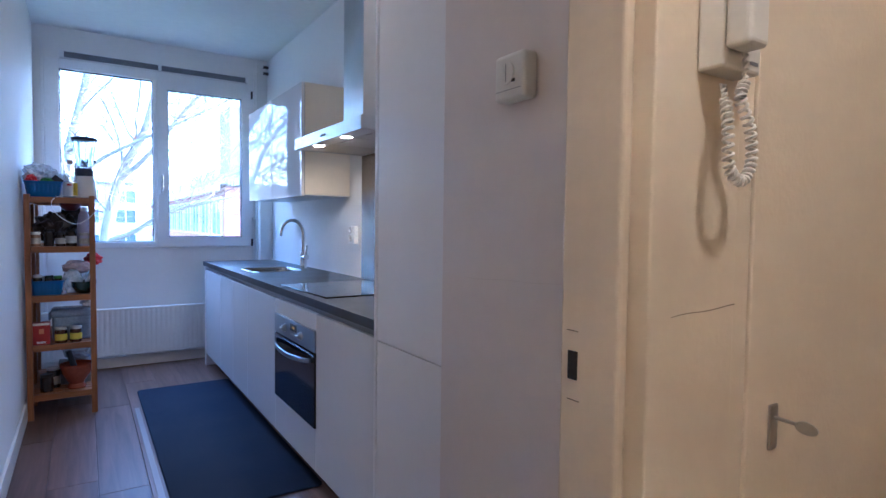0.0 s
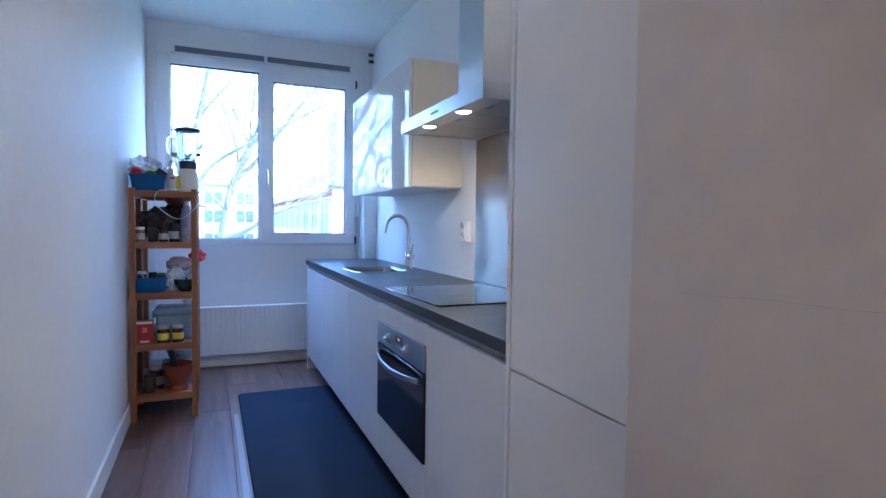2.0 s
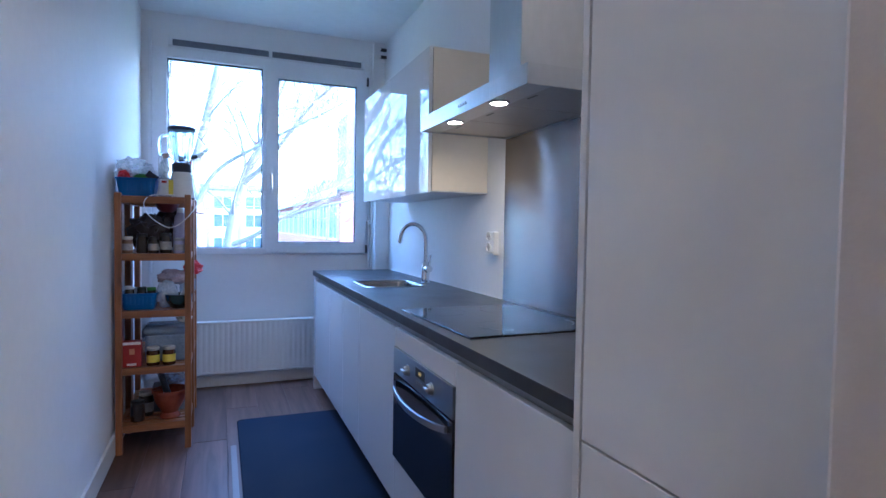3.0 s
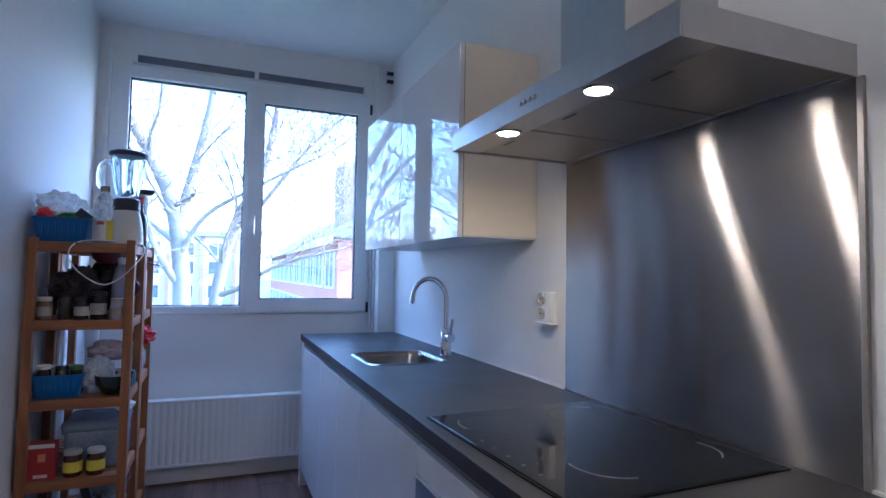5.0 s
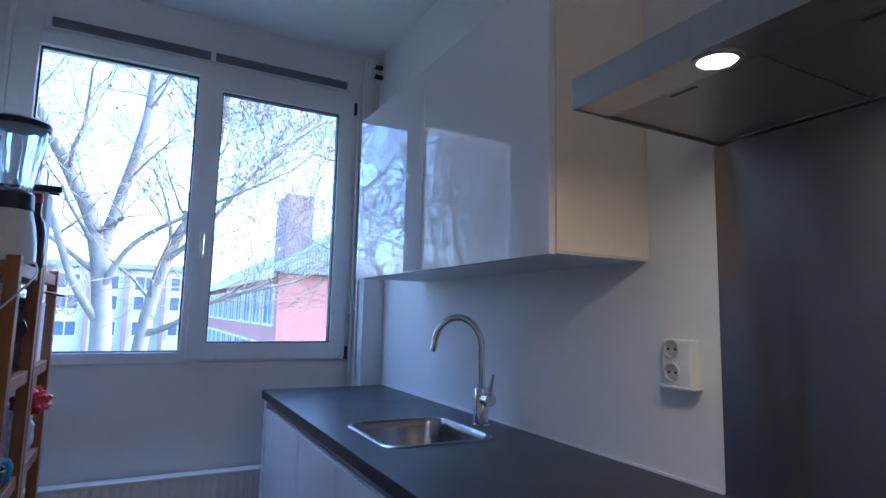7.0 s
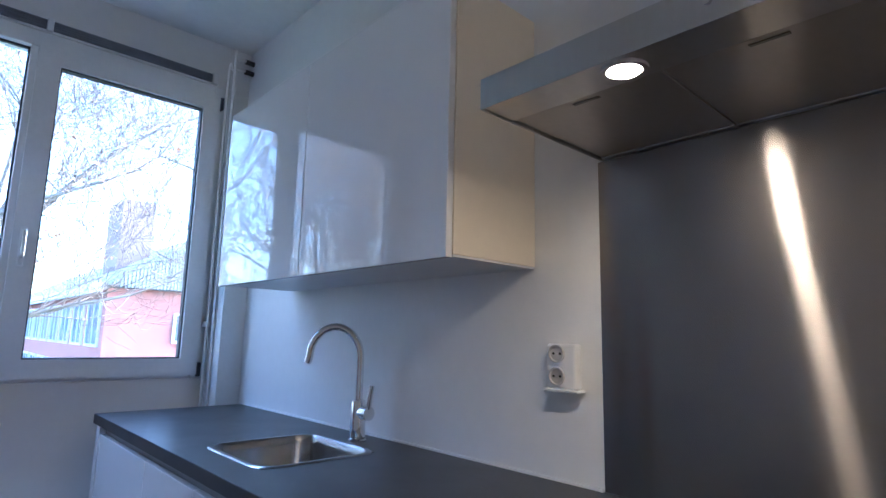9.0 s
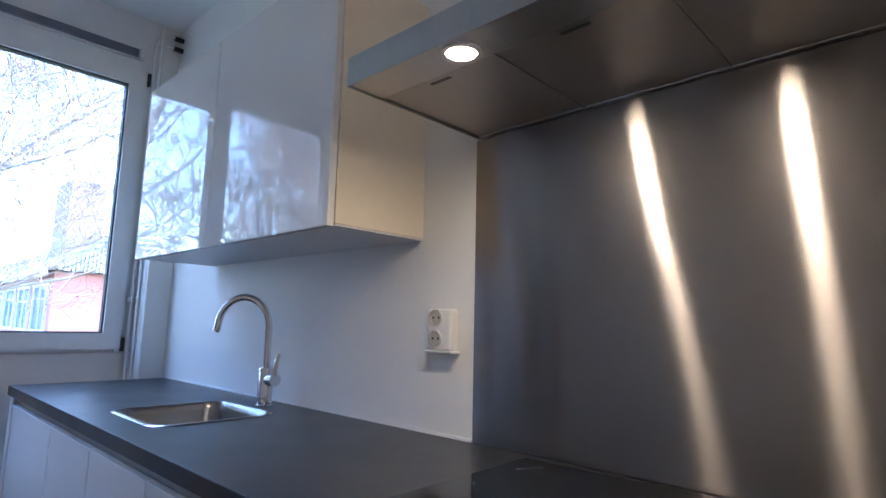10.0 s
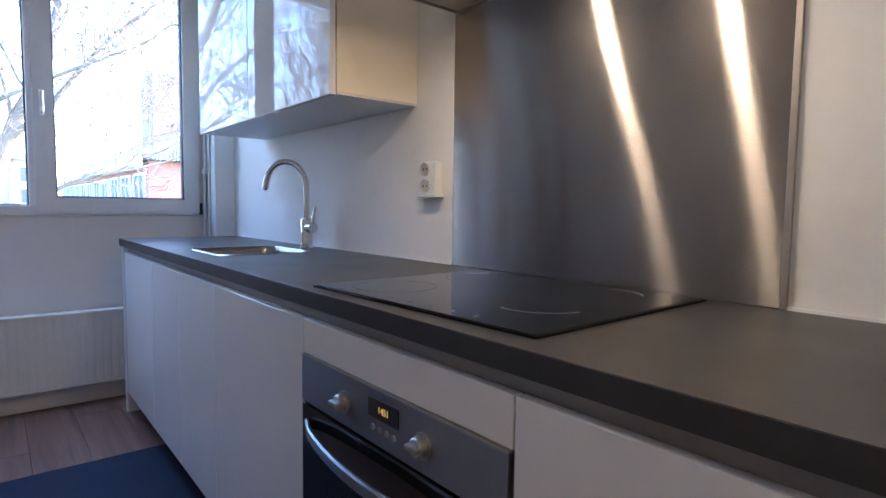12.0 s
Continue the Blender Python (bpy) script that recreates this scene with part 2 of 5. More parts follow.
M_LABEL = surface("aged_label", (0.42, 0.39, 0.35), 0.6, large=(30, 0.3), bump=(0, 0))
M_GREYLID = surface("grey_white_lid", (0.46, 0.45, 0.44), 0.35, bump=(0, 0))
M_RED = surface("red_carton", (0.34, 0.022, 0.022), 0.45, large=(8, 0.08), fine=(70, 0.05))
M_REDPL = surface("red_plastic", (0.62, 0.025, 0.035), 0.35, large=(8, 0.08), fine=(70, 0.05), bump=(0, 0))
M_ORANGE = surface("orange_plastic_cap", (0.60, 0.24, 0.10), 0.4, bump=(0, 0))
M_ORANGEBOX = surface("orange_brown_carton", (0.50, 0.20, 0.045), 0.55)
M_YELLOW = surface("yellow_label", (0.70, 0.58, 0.04), 0.5, bump=(0, 0))
M_PAPER = surface("white_paper_label", (0.74, 0.72, 0.68), 0.6, bump=(0, 0))
M_AMBERJAR = surface("dark_brown_preserve", (0.055, 0.020, 0.010), 0.12, coat=0.6, bump=(0, 0))
M_DARKJAR = surface("dark_spice_glass", (0.030, 0.024, 0.024), 0.12, coat=0.5, bump=(0, 0))
M_SPICE = surface("brown_spice", (0.20, 0.11, 0.06), 0.3, large=(20, 0.2), coat=0.4)
M_CLAY = surface("red_brown_glazed_clay", (0.30, 0.062, 0.025), 0.25, large=(9, 0.25), fine=(60, 0.12), bump=(30, 0.06), coat=0.3)
M_GREENDARK = surface("dark_green_glaze", (0.012, 0.030, 0.028), 0.2, large=(9, 0.2), coat=0.4)
M_GREEN = surface("green_packet", (0.06, 0.22, 0.04), 0.4, large=(9, 0.2))
M_BROWNBAG = surface("dark_brown_foil_bag", (0.032, 0.022, 0.022), 0.30, large=(9, 0.35), fine=(60, 0.2), bump=(25, 0.3))
M_PURPLE = surface("purple_tinted_bottle", (0.42, 0.40, 0.55), 0.3, large=(9, 0.08), bump=(0, 0))
M_BROWNGLASS = surface("brown_bottle_glass", (0.050, 0.018, 0.008), 0.1, coat=0.5, bump=(0, 0))
M_CORD = surface("white_cable", (0.74, 0.73, 0.72), 0.4, bump=(0, 0))
M_GRILLE = surface("blue_grey_grille", (0.20, 0.21, 0.25), 0.45, large=(8, 0.1))
M_ZONE = surface("dark_grey_zone_print", (0.013, 0.013, 0.014), 0.25, bump=(0, 0))
M_MARK = surface("faint_touch_print", (0.07, 0.07, 0.07), 0.4, bump=(0, 0))
M_LATCH = surface("dark_latch_metal", (0.12, 0.115, 0.11), 0.4, 0.6, bump=(0, 0))
M_DARKMETAL = surface("dark_hinge_metal", (0.06, 0.06, 0.07), 0.4, 0.8)
M_SLOT = surface("dark_slot", (0.02, 0.018, 0.016), 0.8, bump=(0, 0))
M_GREYMARK = surface("grey_print", (0.22, 0.22, 0.23), 0.5, bump=(0, 0))
M_LAMP = glow("lamp_lens", (1.0, 0.70, 0.36), 32.0)
M_HALLLAMP = glow("hall_lamp_globe", (1.0, 0.72, 0.40), 42.0)
M_KITCHENLAMP = glow("kitchen_lamp_globe", (1.0, 0.74, 0.44), 7.0)
M_DIGITS = glow("amber_digits", (1.0, 0.60, 0.12), 0.035)
M_BARK = surface("pale_plane_bark", (0.21, 0.20, 0.175), 0.8, large=(3.5, 0.35), fine=(22, 0.2), bump=(30, 0.4))
M_TWIG = surface("brown_twig", (0.25, 0.205, 0.175), 0.85, large=(3, 0.2))
M_LEAF = surface("dry_brown_leaf", (0.36, 0.19, 0.12), 0.7, large=(3, 0.4))
M_BRICK = surface("red_brick_wall", (0.39, 0.175, 0.145), 0.85, large=(0.6, 0.12), fine=(9, 0.15), bump=(20, 0.2), stretch=(1, 1, 3))
M_BRICKDK = surface("brown_brick_wall", (0.27, 0.20, 0.185), 0.85, large=(0.6, 0.12), fine=(9, 0.15), bump=(20, 0.2), stretch=(1, 1, 3))
M_PALEWALL = surface("pale_rendered_wall", (0.52, 0.49, 0.46), 0.8, large=(0.4, 0.08), fine=(6, 0.08), bump=(20, 0.1))
M_ROOF = surface("grey_roof", (0.22, 0.25, 0.25), 0.6, large=(0.5, 0.1), fine=(8, 0.12))
M_CLAD = surface("grey_green_ribbed_cladding", (0.34, 0.40, 0.39), 0.5, large=(0.5, 0.08), fine=(8, 0.06))
M_FASCIA = surface("white_fascia", (0.66, 0.67, 0.68), 0.5, large=(0.5, 0.06), fine=(8, 0.05))
M_FARPANE = surface("far_window_pane", (0.10, 0.13, 0.17), 0.08, bump=(0, 0))
M_GRASS = surface("winter_grass", (0.070, 0.085, 0.035), 0.95, large=(0.2, 0.3), fine=(6, 0.3), bump=(8, 0.5))


# ---- building helpers ----
ORIGIN = {}


def thing(name, base, label="", category="", group="", kind=""):
    """An empty at a thing's base, to carry its parts."""
    ob = new(name)
    ob.location = base
    ob.empty_display_size = 0.05
    ORIGIN[ob] = Vector(base)
    return tagged(ob, label, category, group, kind)


def part(name, bm, material, parent=None, label="", smooth=False):
    """Links a bmesh, given in world metres, as one mesh object."""
    o = ORIGIN.get(parent, Vector((0, 0, 0)))
    bmesh.ops.recalc_face_normals(bm, faces=bm.faces)
    bm.transform(Matrix.Translation(-o))
    for f in bm.faces:
        f.smooth = smooth
    me = bpy.data.meshes.new(name)
    bm.to_mesh(me)
    bm.free()
    me.materials.append(material)
    ob = new(name, me)
    if parent:
        ob.parent = parent
        ORIGIN[ob] = o
    if smooth:
        me.set_sharp_from_angle(angle=radians(38))
    return tagged(ob, label)


def solo(name, bm, material, label, category, kind="", group="", smooth=False):
    """A top-level thing that is one mesh."""
    return tagged(part(name, bm, material, None, "", smooth), label, category, group, kind)


def box(x0, x1, y0, y1, z0, z1, bevel=0.0, bm=None, seg=2):
    bm = bm or bmesh.new()
    x0, x1, y0, y1, z0, z1 = min(x0, x1), max(x0, x1), min(y0, y1), max(y0, y1), min(z0, z1), max(z0, z1)
    m = Matrix.LocRotScale(((x0 + x1) / 2, (y0 + y1) / 2, (z0 + z1) / 2), None, (x1 - x0, y1 - y0, z1 - z0))
    r = bmesh.ops.create_cube(bm, size=1, matrix=m)
    if bevel:
        edges = list({e for v in r["verts"] for e in v.link_edges})
        bmesh.ops.bevel(bm, geom=edges, offset=bevel, segments=seg, profile=0.5, affect="EDGES")
    return bm


def uv_flat(bm):
    """Texture axes for brushing: the first runs along the plan, the second up."""
    uv = bm.loops.layers.uv.verify()
    for f in bm.faces:
        for lp in f.loops:
            c = lp.vert.co
            lp[uv].uv = (c.y + c.x, c.z + 0.3 * c.x)
    return bm


def lathe(profile, centre, seg=24, bm=None, caps=True):
    """Turns (radius, height) pairs about an upright axis."""
    bm = bm or bmesh.new()
    rings = []
    for r, z in profile:
        rings.append([bm.verts.new((centre[0] + r * math.cos(2 * math.pi * i / seg), centre[1] + r * math.sin(2 * math.pi * i / seg), centre[2] + z))
                      for i in range(seg)])
    for a, b in zip(rings, rings[1:]):
        for i in range(seg):
            j = (i + 1) % seg
            bm.faces.new((a[i], a[j], b[j], b[i]))
    if caps:
        bm.faces.new(list(reversed(rings[0])))
        bm.faces.new(rings[-1])
    return bm


def tube(points, radius, seg=8, bm=None):
    """A round bar through points; radius may be a list."""
    bm = bm or bmesh.new()
    pts = [Vector(p) for p in points]
    radii = radius if isinstance(radius, (list, tuple)) else [radius] * len(pts)
    side = None
    rings = []
    for i, p in enumerate(pts):
        d = (pts[min(i + 1, len(pts) - 1)] - pts[max(i - 1, 0)]).normalized()
        if side is None:
            side = d.orthogonal().normalized()
        side = (side - d * side.dot(d)).normalized()
        up = d.cross(side)
        rings.append([bm.verts.new(p + (side * math.cos(2 * math.pi * k / seg) + up * math.sin(2 * math.pi * k / seg)) * radii[i]) for k in range(seg)])
    for a, b in zip(rings, rings[1:]):
        for k in range(seg):
            j = (k + 1) % seg
            bm.faces.new((a[k], a[j], b[j], b[k]))
    bm.faces.new(list(reversed(rings[0])))
    bm.faces.new(rings[-1])
    return bm


def smooth_path(ctrl, n=24):
    """A Catmull-Rom line through control points."""
    c = [Vector(p) for p in ctrl]
    c = [c[0] * 2 - c[1]] + c + [c[-1] * 2 - c[-2]]
    out = []
    for i in range(1, len(c) - 2):
        for k in range(n):
            t = k / n
            out.append(0.5 * ((2 * c[i]) + (c[i + 1] - c[i - 1]) * t + (2 * c[i - 1] - 5 * c[i] + 4 * c[i + 1] - c[i + 2]) * t * t
                              + (3 * c[i] - c[i - 1] - 3 * c[i + 1] + c[i + 2]) * t ** 3))
    out.append(c[-2])
    return out


def lump(centre, radii, seed, rough=0.35, bm=None, freq=3.0):
    """A crumpled bag or heap."""
    bm = bm or bmesh.new()
    r = bmesh.ops.create_icosphere(bm, subdivisions=4, radius=1)
    for v in r["verts"]:
        p = v.co.normalized()
        k = 1 + rough * (noise.noise(p * freq + Vector((seed * 7.3, seed, 0))) + 0.6 * abs(noise.noise(p * freq * 2.6 + Vector((seed, 3 * seed, 5)))))
        q = p * k
        v.co = Vector((centre[0] + q.x * radii[0], centre[1] + q.y * radii[1], centre[2] + max(q.z, -0.92) * radii[2]))
    return bm


def plate_with_hole(x0, x1, y0, y1, z0, z1, hx0, hx1, hy0, hy1, axis="y"):
    """Four bars round an opening, joined: a frame lying in the plane across axis. h* give the opening in the other two directions."""
    bm = bmesh.new()
    if axis == "y":
        for a in ((x0, hx0, y0, y1, z0, z1), (hx1, x1, y0, y1, z0, z1), (hx0, hx1, y0, y1, z0, hy0), (hx0, hx1, y0, y1, hy1, z1)):
            box(*a, bm=bm)
    else:
        for a in ((x0, hx0, y0, y1, z0, z1), (hx1, x1, y0, y1, z0, z1), (hx0, hx1, y0, hy0, z0, z1), (hx0, hx1, hy1, y1, z0, z1)):
            box(*a, bm=bm)
    bmesh.ops.remove_doubles(bm, verts=bm.verts, dist=1e-5)
    return bm


# ---- the room's shell ----
XL, XR, YW, YD0, YD1, ZC = -0.31, 1.40, 7.96, 3.225, 3.33, 2.62   # side walls, window wall, doorway wall, ceiling
WXP = 0.757                                                      # plane of the plastered wall beside the tall cabinet
BOW = 0.010                                                      # bow of the steel splash panel
PX, PT = 0.822, 0.807                                            # planes of the base fronts and of the tall ones

solo("wall_west", box(XL - 0.12, XL, YD1, YW, 0, ZC), M_WALL, "white painted kitchen side wall behind the open door", "wall", "structure")
solo("wall_east", box(XR, XR + 0.12, 4.49, YW, 0, ZC), M_WALL, "white painted wall behind the worktop", "wall", "structure")
solo("wall_closet", box(WXP, XR + 0.12, YD1, 4.010, 0, ZC, 0.006), M_WARMWALL, "white plastered wall beside the tall cabinet", "wall", "structure")
solo("ceiling", box(XL - 0.12, XR + 0.12, YD1, YW, ZC, ZC + 0.1), M_CEIL, "white painted kitchen ceiling", "ceiling", "structure")
# window wall round its opening
WX0, WX1, WZ0, WZ1 = -0.245, 1.285, 0.955, 2.385
solo("wall_north", plate_with_hole(XL - 0.12, XR + 0.12, YW, YW + 0.22, 0, ZC, WX0, WX1, WZ0, WZ1), M_WALL,
     "white painted window wall of the kitchen", "wall", "structure")
# doorway wall between hall and kitchen
JX = 0.512
solo("wall_south", box(JX + 0.020, 0.706, YD0, YD1, 0, ZC, 0.003), M_HALL, "cream painted hall wall with the entry phone", "wall", "structure")
solo("wall_south_above", box(XL - 0.5, JX + 0.020, YD0, YD1, 2.12, ZC), M_HALL, "cream painted wall above the kitchen doorway", "wall", "structure")
solo("wall_south_left", box(XL - 0.5, XL - 0.07, YD0, YD1, 0, 2.12), M_HALL, "cream painted wall beside the kitchen doorway", "wall", "structure")
solo("wall_south_right", box(1.44, 2.72, YD0, YD1, 0, ZC), M_HALL, "cream painted hall wall beside the cupboard door", "wall", "structure")
solo("wall_south_over_door", box(0.706, 1.44, YD0, YD1, 2.08, ZC), M_HALL, "cream painted wall above the cupboard door", "wall", "structure")
solo("wall_hall_west", box(XL - 0.62, XL - 0.5, 0.9, YD1, 0, ZC), M_HALL, "cream painted hall side wall", "wall", "structure")
solo("wall_hall_east", box(2.72, 2.84, 0.9, YD1, 0, ZC), M_HALL, "cream painted hall end wall", "wall", "structure")
solo("wall_hall_back", box(XL - 0.62, 2.84, 0.78, 0.9, 0, ZC), M_HALL, "cream painted hall back wall", "wall", "structure")
solo("ceiling_hall", box(XL - 0.62, 2.84, 0.78, YD1, ZC, ZC + 0.1), M_CEIL, "white painted hall ceiling", "ceiling", "structure")
solo("wall_closet_back", box(XR + 0.12, 2.84, YD1 + 0.3, YD1 + 0.34, 0, ZC), M_WALL, "plain wall behind the cupboard door", "wall", "structure")

# door frame of the kitchen doorway: posts with a stop and a rebate
jamb = thing("doorway_frame", (JX, YD0, 0), "cream painted steel door frame with a strike hole", "door frame", kind="structure")
part("post", box(JX, JX + 0.018, YD0 + 0.025, YD1 + 0.014, 0, 2.06, 0.006, seg=3), M_POST, jamb)
part("groove", box(JX + 0.0175, JX + 0.020, YD0 + 0.032, YD1, 0, 2.06), M_HALL, jamb)
part("post", box(XL - 0.07, XL - 0.005, YD0 - 0.012, YD1 + 0.002, 0, 2.06, 0.006), M_HALL, jamb)
part("head", box(XL - 0.07, JX + 0.020, YD0 - 0.012, YD1 + 0.012, 2.06, 2.12, 0.004), M_HALL, jamb)
part("strike_hole", box(JX - 0.002, JX + 0.004, 3.312, 3.327, 0.982, 1.018), M_SLOT, jamb, "dark strike hole")
part("strike_edge", box(JX - 0.0015, JX + 0.004, 3.312, 3.330, 1.0432, 1.0440), M_CRACK, jamb)
part("strike_edge", box(JX - 0.0015, JX + 0.004, 3.308, 3.328, 0.9554, 0.9562), M_CRACK, jamb)

bm = bmesh.new()
top, low = [], []
for k in range(9):
    u = k / 8
    zc = 1.0695 + 0.006 * u + 0.0009 * math.sin(7.3 * k)
    hw = 0.0004 + 0.0003 * u
    top.append(bm.verts.new((0.572 + 0.133 * u, YD0 - 0.001, zc + hw)))
    low.append(bm.verts.new((0.572 + 0.133 * u, YD0 - 0.001, zc - hw)))
for k in range(8):
    bm.faces.new((low[k], low[k + 1], top[k + 1], top[k]))
solo("crack_hall", bm, M_CRACK, "thin dark crack in the hall wall", "crack", "structure")

bm = bmesh.new()
top, low = [], []
for k in range(13):
    u = k / 12
    zc = 1.050 + 0.018 * u + 0.0014 * math.sin(5.1 * k)
    top.append(bm.verts.new((WXP - 0.0006, 3.90 - 0.42 * u, zc + 0.0004)))
    low.append(bm.verts.new((WXP - 0.0006, 3.90 - 0.42 * u, zc - 0.0004)))
for k in range(12):
    bm.faces.new((low[k], low[k + 1], top[k + 1], top[k]))
solo("crack_kitchen", bm, M_PINKCRACK, "faint hairline crack in the plaster wall", "crack", "structure")

# skirting
solo("baseboard_west", box(XL, XL + 0.014, 4.39, YW, 0, 0.105, 0.003), M_TRIM, "white painted skirting board", "baseboard", "structure")
solo("baseboard_north", box(XL + 0.014, XR, YW - 0.016, YW, 0, 0.085, 0.003), M_TRIM, "white painted skirting board under the radiator", "baseboard", "structure")
solo("baseboard_closet", box(WXP - 0.014, WXP, YD1 + 0.014, 4.008, 0, 0.105, 0.003), M_TRIM, "white painted skirting board", "baseboard", "structure")

# ---- window ----
win = thing("window_1", (0.52, YW, WZ0), "white painted window with a fixed pane and a casement", "window", kind="structure")
F0, F1 = YW - 0.012, YW + 0.09
part("frame_post", box(WX0, -0.150, F0, F1, WZ0, WZ1, 0.004), M_FRAME, win)
part("frame_post", box(1.225, WX1, F0, F1, WZ0, WZ1, 0.004), M_FRAME, win)
part("frame_head", box(-0.150, 1.225, F0, F1, 2.318, WZ1, 0.004), M_FRAME, win)
part("frame_sill", box(-0.150, 1.225, F0 + 0.004, F1, WZ0, 1.004, 0.004), M_FRAME, win)
part("mullion", box(0.480, 0.532, F0, F1, 1.004, 2.318, 0.004), M_FRAME, win)
sash = part("casement", plate_with_hole(0.505, 1.248, F0 - 0.020, F0 + 0.045, 0.972, 2.325, 0.586, 1.172, 1.045, 2.252), M_FRAME, win, "white casement sash")
part("glazing_bead", plate_with_hole(0.584, 1.174, F0 - 0.004, F0 + 0.03, 1.043, 2.254, 0.5925, 1.1655, 1.0515, 2.2455), M_DARKGAP, sash)
part("pane", box(0.590, 1.168, YW + 0.02, YW + 0.026, 1.049, 2.248), M_GLASS, sash).visible_shadow = False
part("pane", box(-0.150, 0.480, YW + 0.035, YW + 0.041, 1.004, 2.318), M_GLASS, win).visible_shadow = False
part("glazing_bead", plate_with_hole(-0.150, 0.480, YW + 0.02, YW + 0.034, 1.004, 2.318, -0.143, 0.473, 1.010, 2.309), M_DARKGAP, win)
hd = part("handle_plate", box(0.530, 0.550, F0 - 0.028, F0 - 0.020, 1.405, 1.555, 0.003), M_FRAME, sash)
part("handle", tube(smooth_path([(0.540, F0 - 0.022, 1.44), (0.540, F0 - 0.055, 1.44), (0.540, F0 - 0.062, 1.455), (0.540, F0 - 0.062, 1.54)], 6), 0.007), M_SATINMETAL, sash, "white-grey window handle", True)
for z in (0.995, 2.295):
    part("hinge", box(1.2485, 1.264, F0 - 0.028, F0 - 0.001, z - 0.032, z + 0.032, 0.003), M_DARKMETAL, sash, "dark metal hinge")
part("frame_bead", box(WX0 - 0.02, WX0, YW - 0.02, YW, 0.2, 2.50, 0.003), M_FRAME, win)

grl = thing("window_vent", (0.53, YW, 2.39), "narrow blue-grey ventilation grille above the window", "vent")
part("backing", box(-0.145, 1.235, YW - 0.006, YW, 2.392, 2.452), M_FRAME, grl)
for x0, x1 in ((-0.115, 0.520), (0.545, 1.205)):
    part("mesh", box(x0, x1, YW - 0.016, YW - 0.006, 2.402, 2.444, 0.002), M_GRILLE, grl, "blue-grey grille strip")
    for k in range(4):
        part("slat", box(x0 + 0.002, x1 - 0.002, YW - 0.020, YW - 0.016, 2.406 + k * 0.0095, 2.409 + k * 0.0095), M_GRILLE, grl)
for x in (-0.13, 0.5325, 1.22):
    part("clip", box(x - 0.0115, x + 0.0115, YW - 0.024, YW - 0.006, 2.394, 2.450, 0.003), M_FRAME, grl)

# heating pipes and boxing in the corner
box_corner = solo("pipe_boxing", box(1.292, XR, 7.79, YW, 0, 2.0, 0.003), M_TRIM, "white boxing over pipes in the window corner", "boxing", "structure")
for i, x in enumerate((1.274, 1.2835)):
    pp = thing("heating_pipe", (x, 7.90, 0.0), "white painted heating pipe bending to the wall", "pipe", "heating pipes")
    zt = 2.50 + 0.055 * i
    part("pipe", tube(smooth_path([(x, 7.915 - 0.05 * i, 0.0), (x, 7.915 - 0.05 * i, 1.2), (x, 7.915 - 0.05 * i, zt - 0.10), (x + 0.02, 7.91, zt - 0.02), (x + 0.06, 7.915, zt), (XR, 7.92, zt)], 8), 0.0070, 10), M_TRIM, pp, "", True)
    part("coupling", tube([(1.355, 7.92, zt), (1.40, 7.92, zt)], 0.013, 10), M_DARKMETAL, pp, "grey pipe coupling", True)
    part("clip", box(x - 0.013, x + 0.013, 7.885, YW, 1.19, 1.215, 0.003), M_TRIM, pp)

# radiator: ribbed front sheet
rad = thing("radiator", (0.5, 7.88, 0.10), "white panel radiator with vertical ribs under the window", "radiator")
bm = bmesh.new()
xs, n = [], 0
x = -0.28
cols = []
while x < 1.20:
    for dx, dy in ((0.0, 0.0), (0.008, -0.003), (0.020, -0.003), (0.028, 0.0)):
        cols.append((x + dx, 7.872 + dy))
    x += 0.036
va = [(bm.verts.new((px, py, 0.125)), bm.verts.new((px, py, 0.465))) for px, py in cols]
for a, b in zip(va, va[1:]):
    bm.faces.new((a[0], b[0], b[1], a[1]))
part("front_panel", bm, M_TRIM, rad, "white ribbed sheet")
part("body", box(-0.28, 1.215, 7.876, 7.935, 0.115, 0.475, 0.006), M_TRIM, rad)
part("top_cover", box(-0.283, 1.218, 7.8695, 7.937, 0.466, 0.480, 0.0025), M_TRIM, rad)
part("bottom_rail", box(-0.285, 1.22, 7.8690, 7.937, 0.108, 0.125, 0.0025), M_TRIM, rad)
for x in (-0.1, 1.0):
    part("bracket", box(x - 0.02, x + 0.02, 7.935, YW, 0.2, 0.42), M_TRIM, rad)

# ---- kitchen fronts ----
TOPZ, FRZ, BOT = 0.848, 0.786, 0.10


def base_cabinet(y0, y1, label, group="base cabinets"):
    c = thing("base_cabinet", ((PX + XR) / 2, (y0 + y1) / 2, 0), label, "cabinet", group)
    part("body", box(PX + 0.034, XR - 0.002, y0 + 0.001, y1 - 0.001, BOT, 0.66 if y1 > 6.50 and y0 < 6.90 else 0.812), M_CARC, c)
    part("door", box(PX, PX + 0.019, y0 + 0.0018, y1 - 0.0018, BOT, FRZ, 0.0018), M_GLOSS, c, "white high-gloss door")
    part("plinth", box(PX + 0.080, PX + 0.096, y0, y1, 0.002, BOT - 0.002), M_SATIN, c)
    part("grip_profile", box(PX + 0.0195, PX + 0.0205, y0, y1, 0.775, 0.8125), M_PROFILE, c, "grey recessed grip strip")
    return c


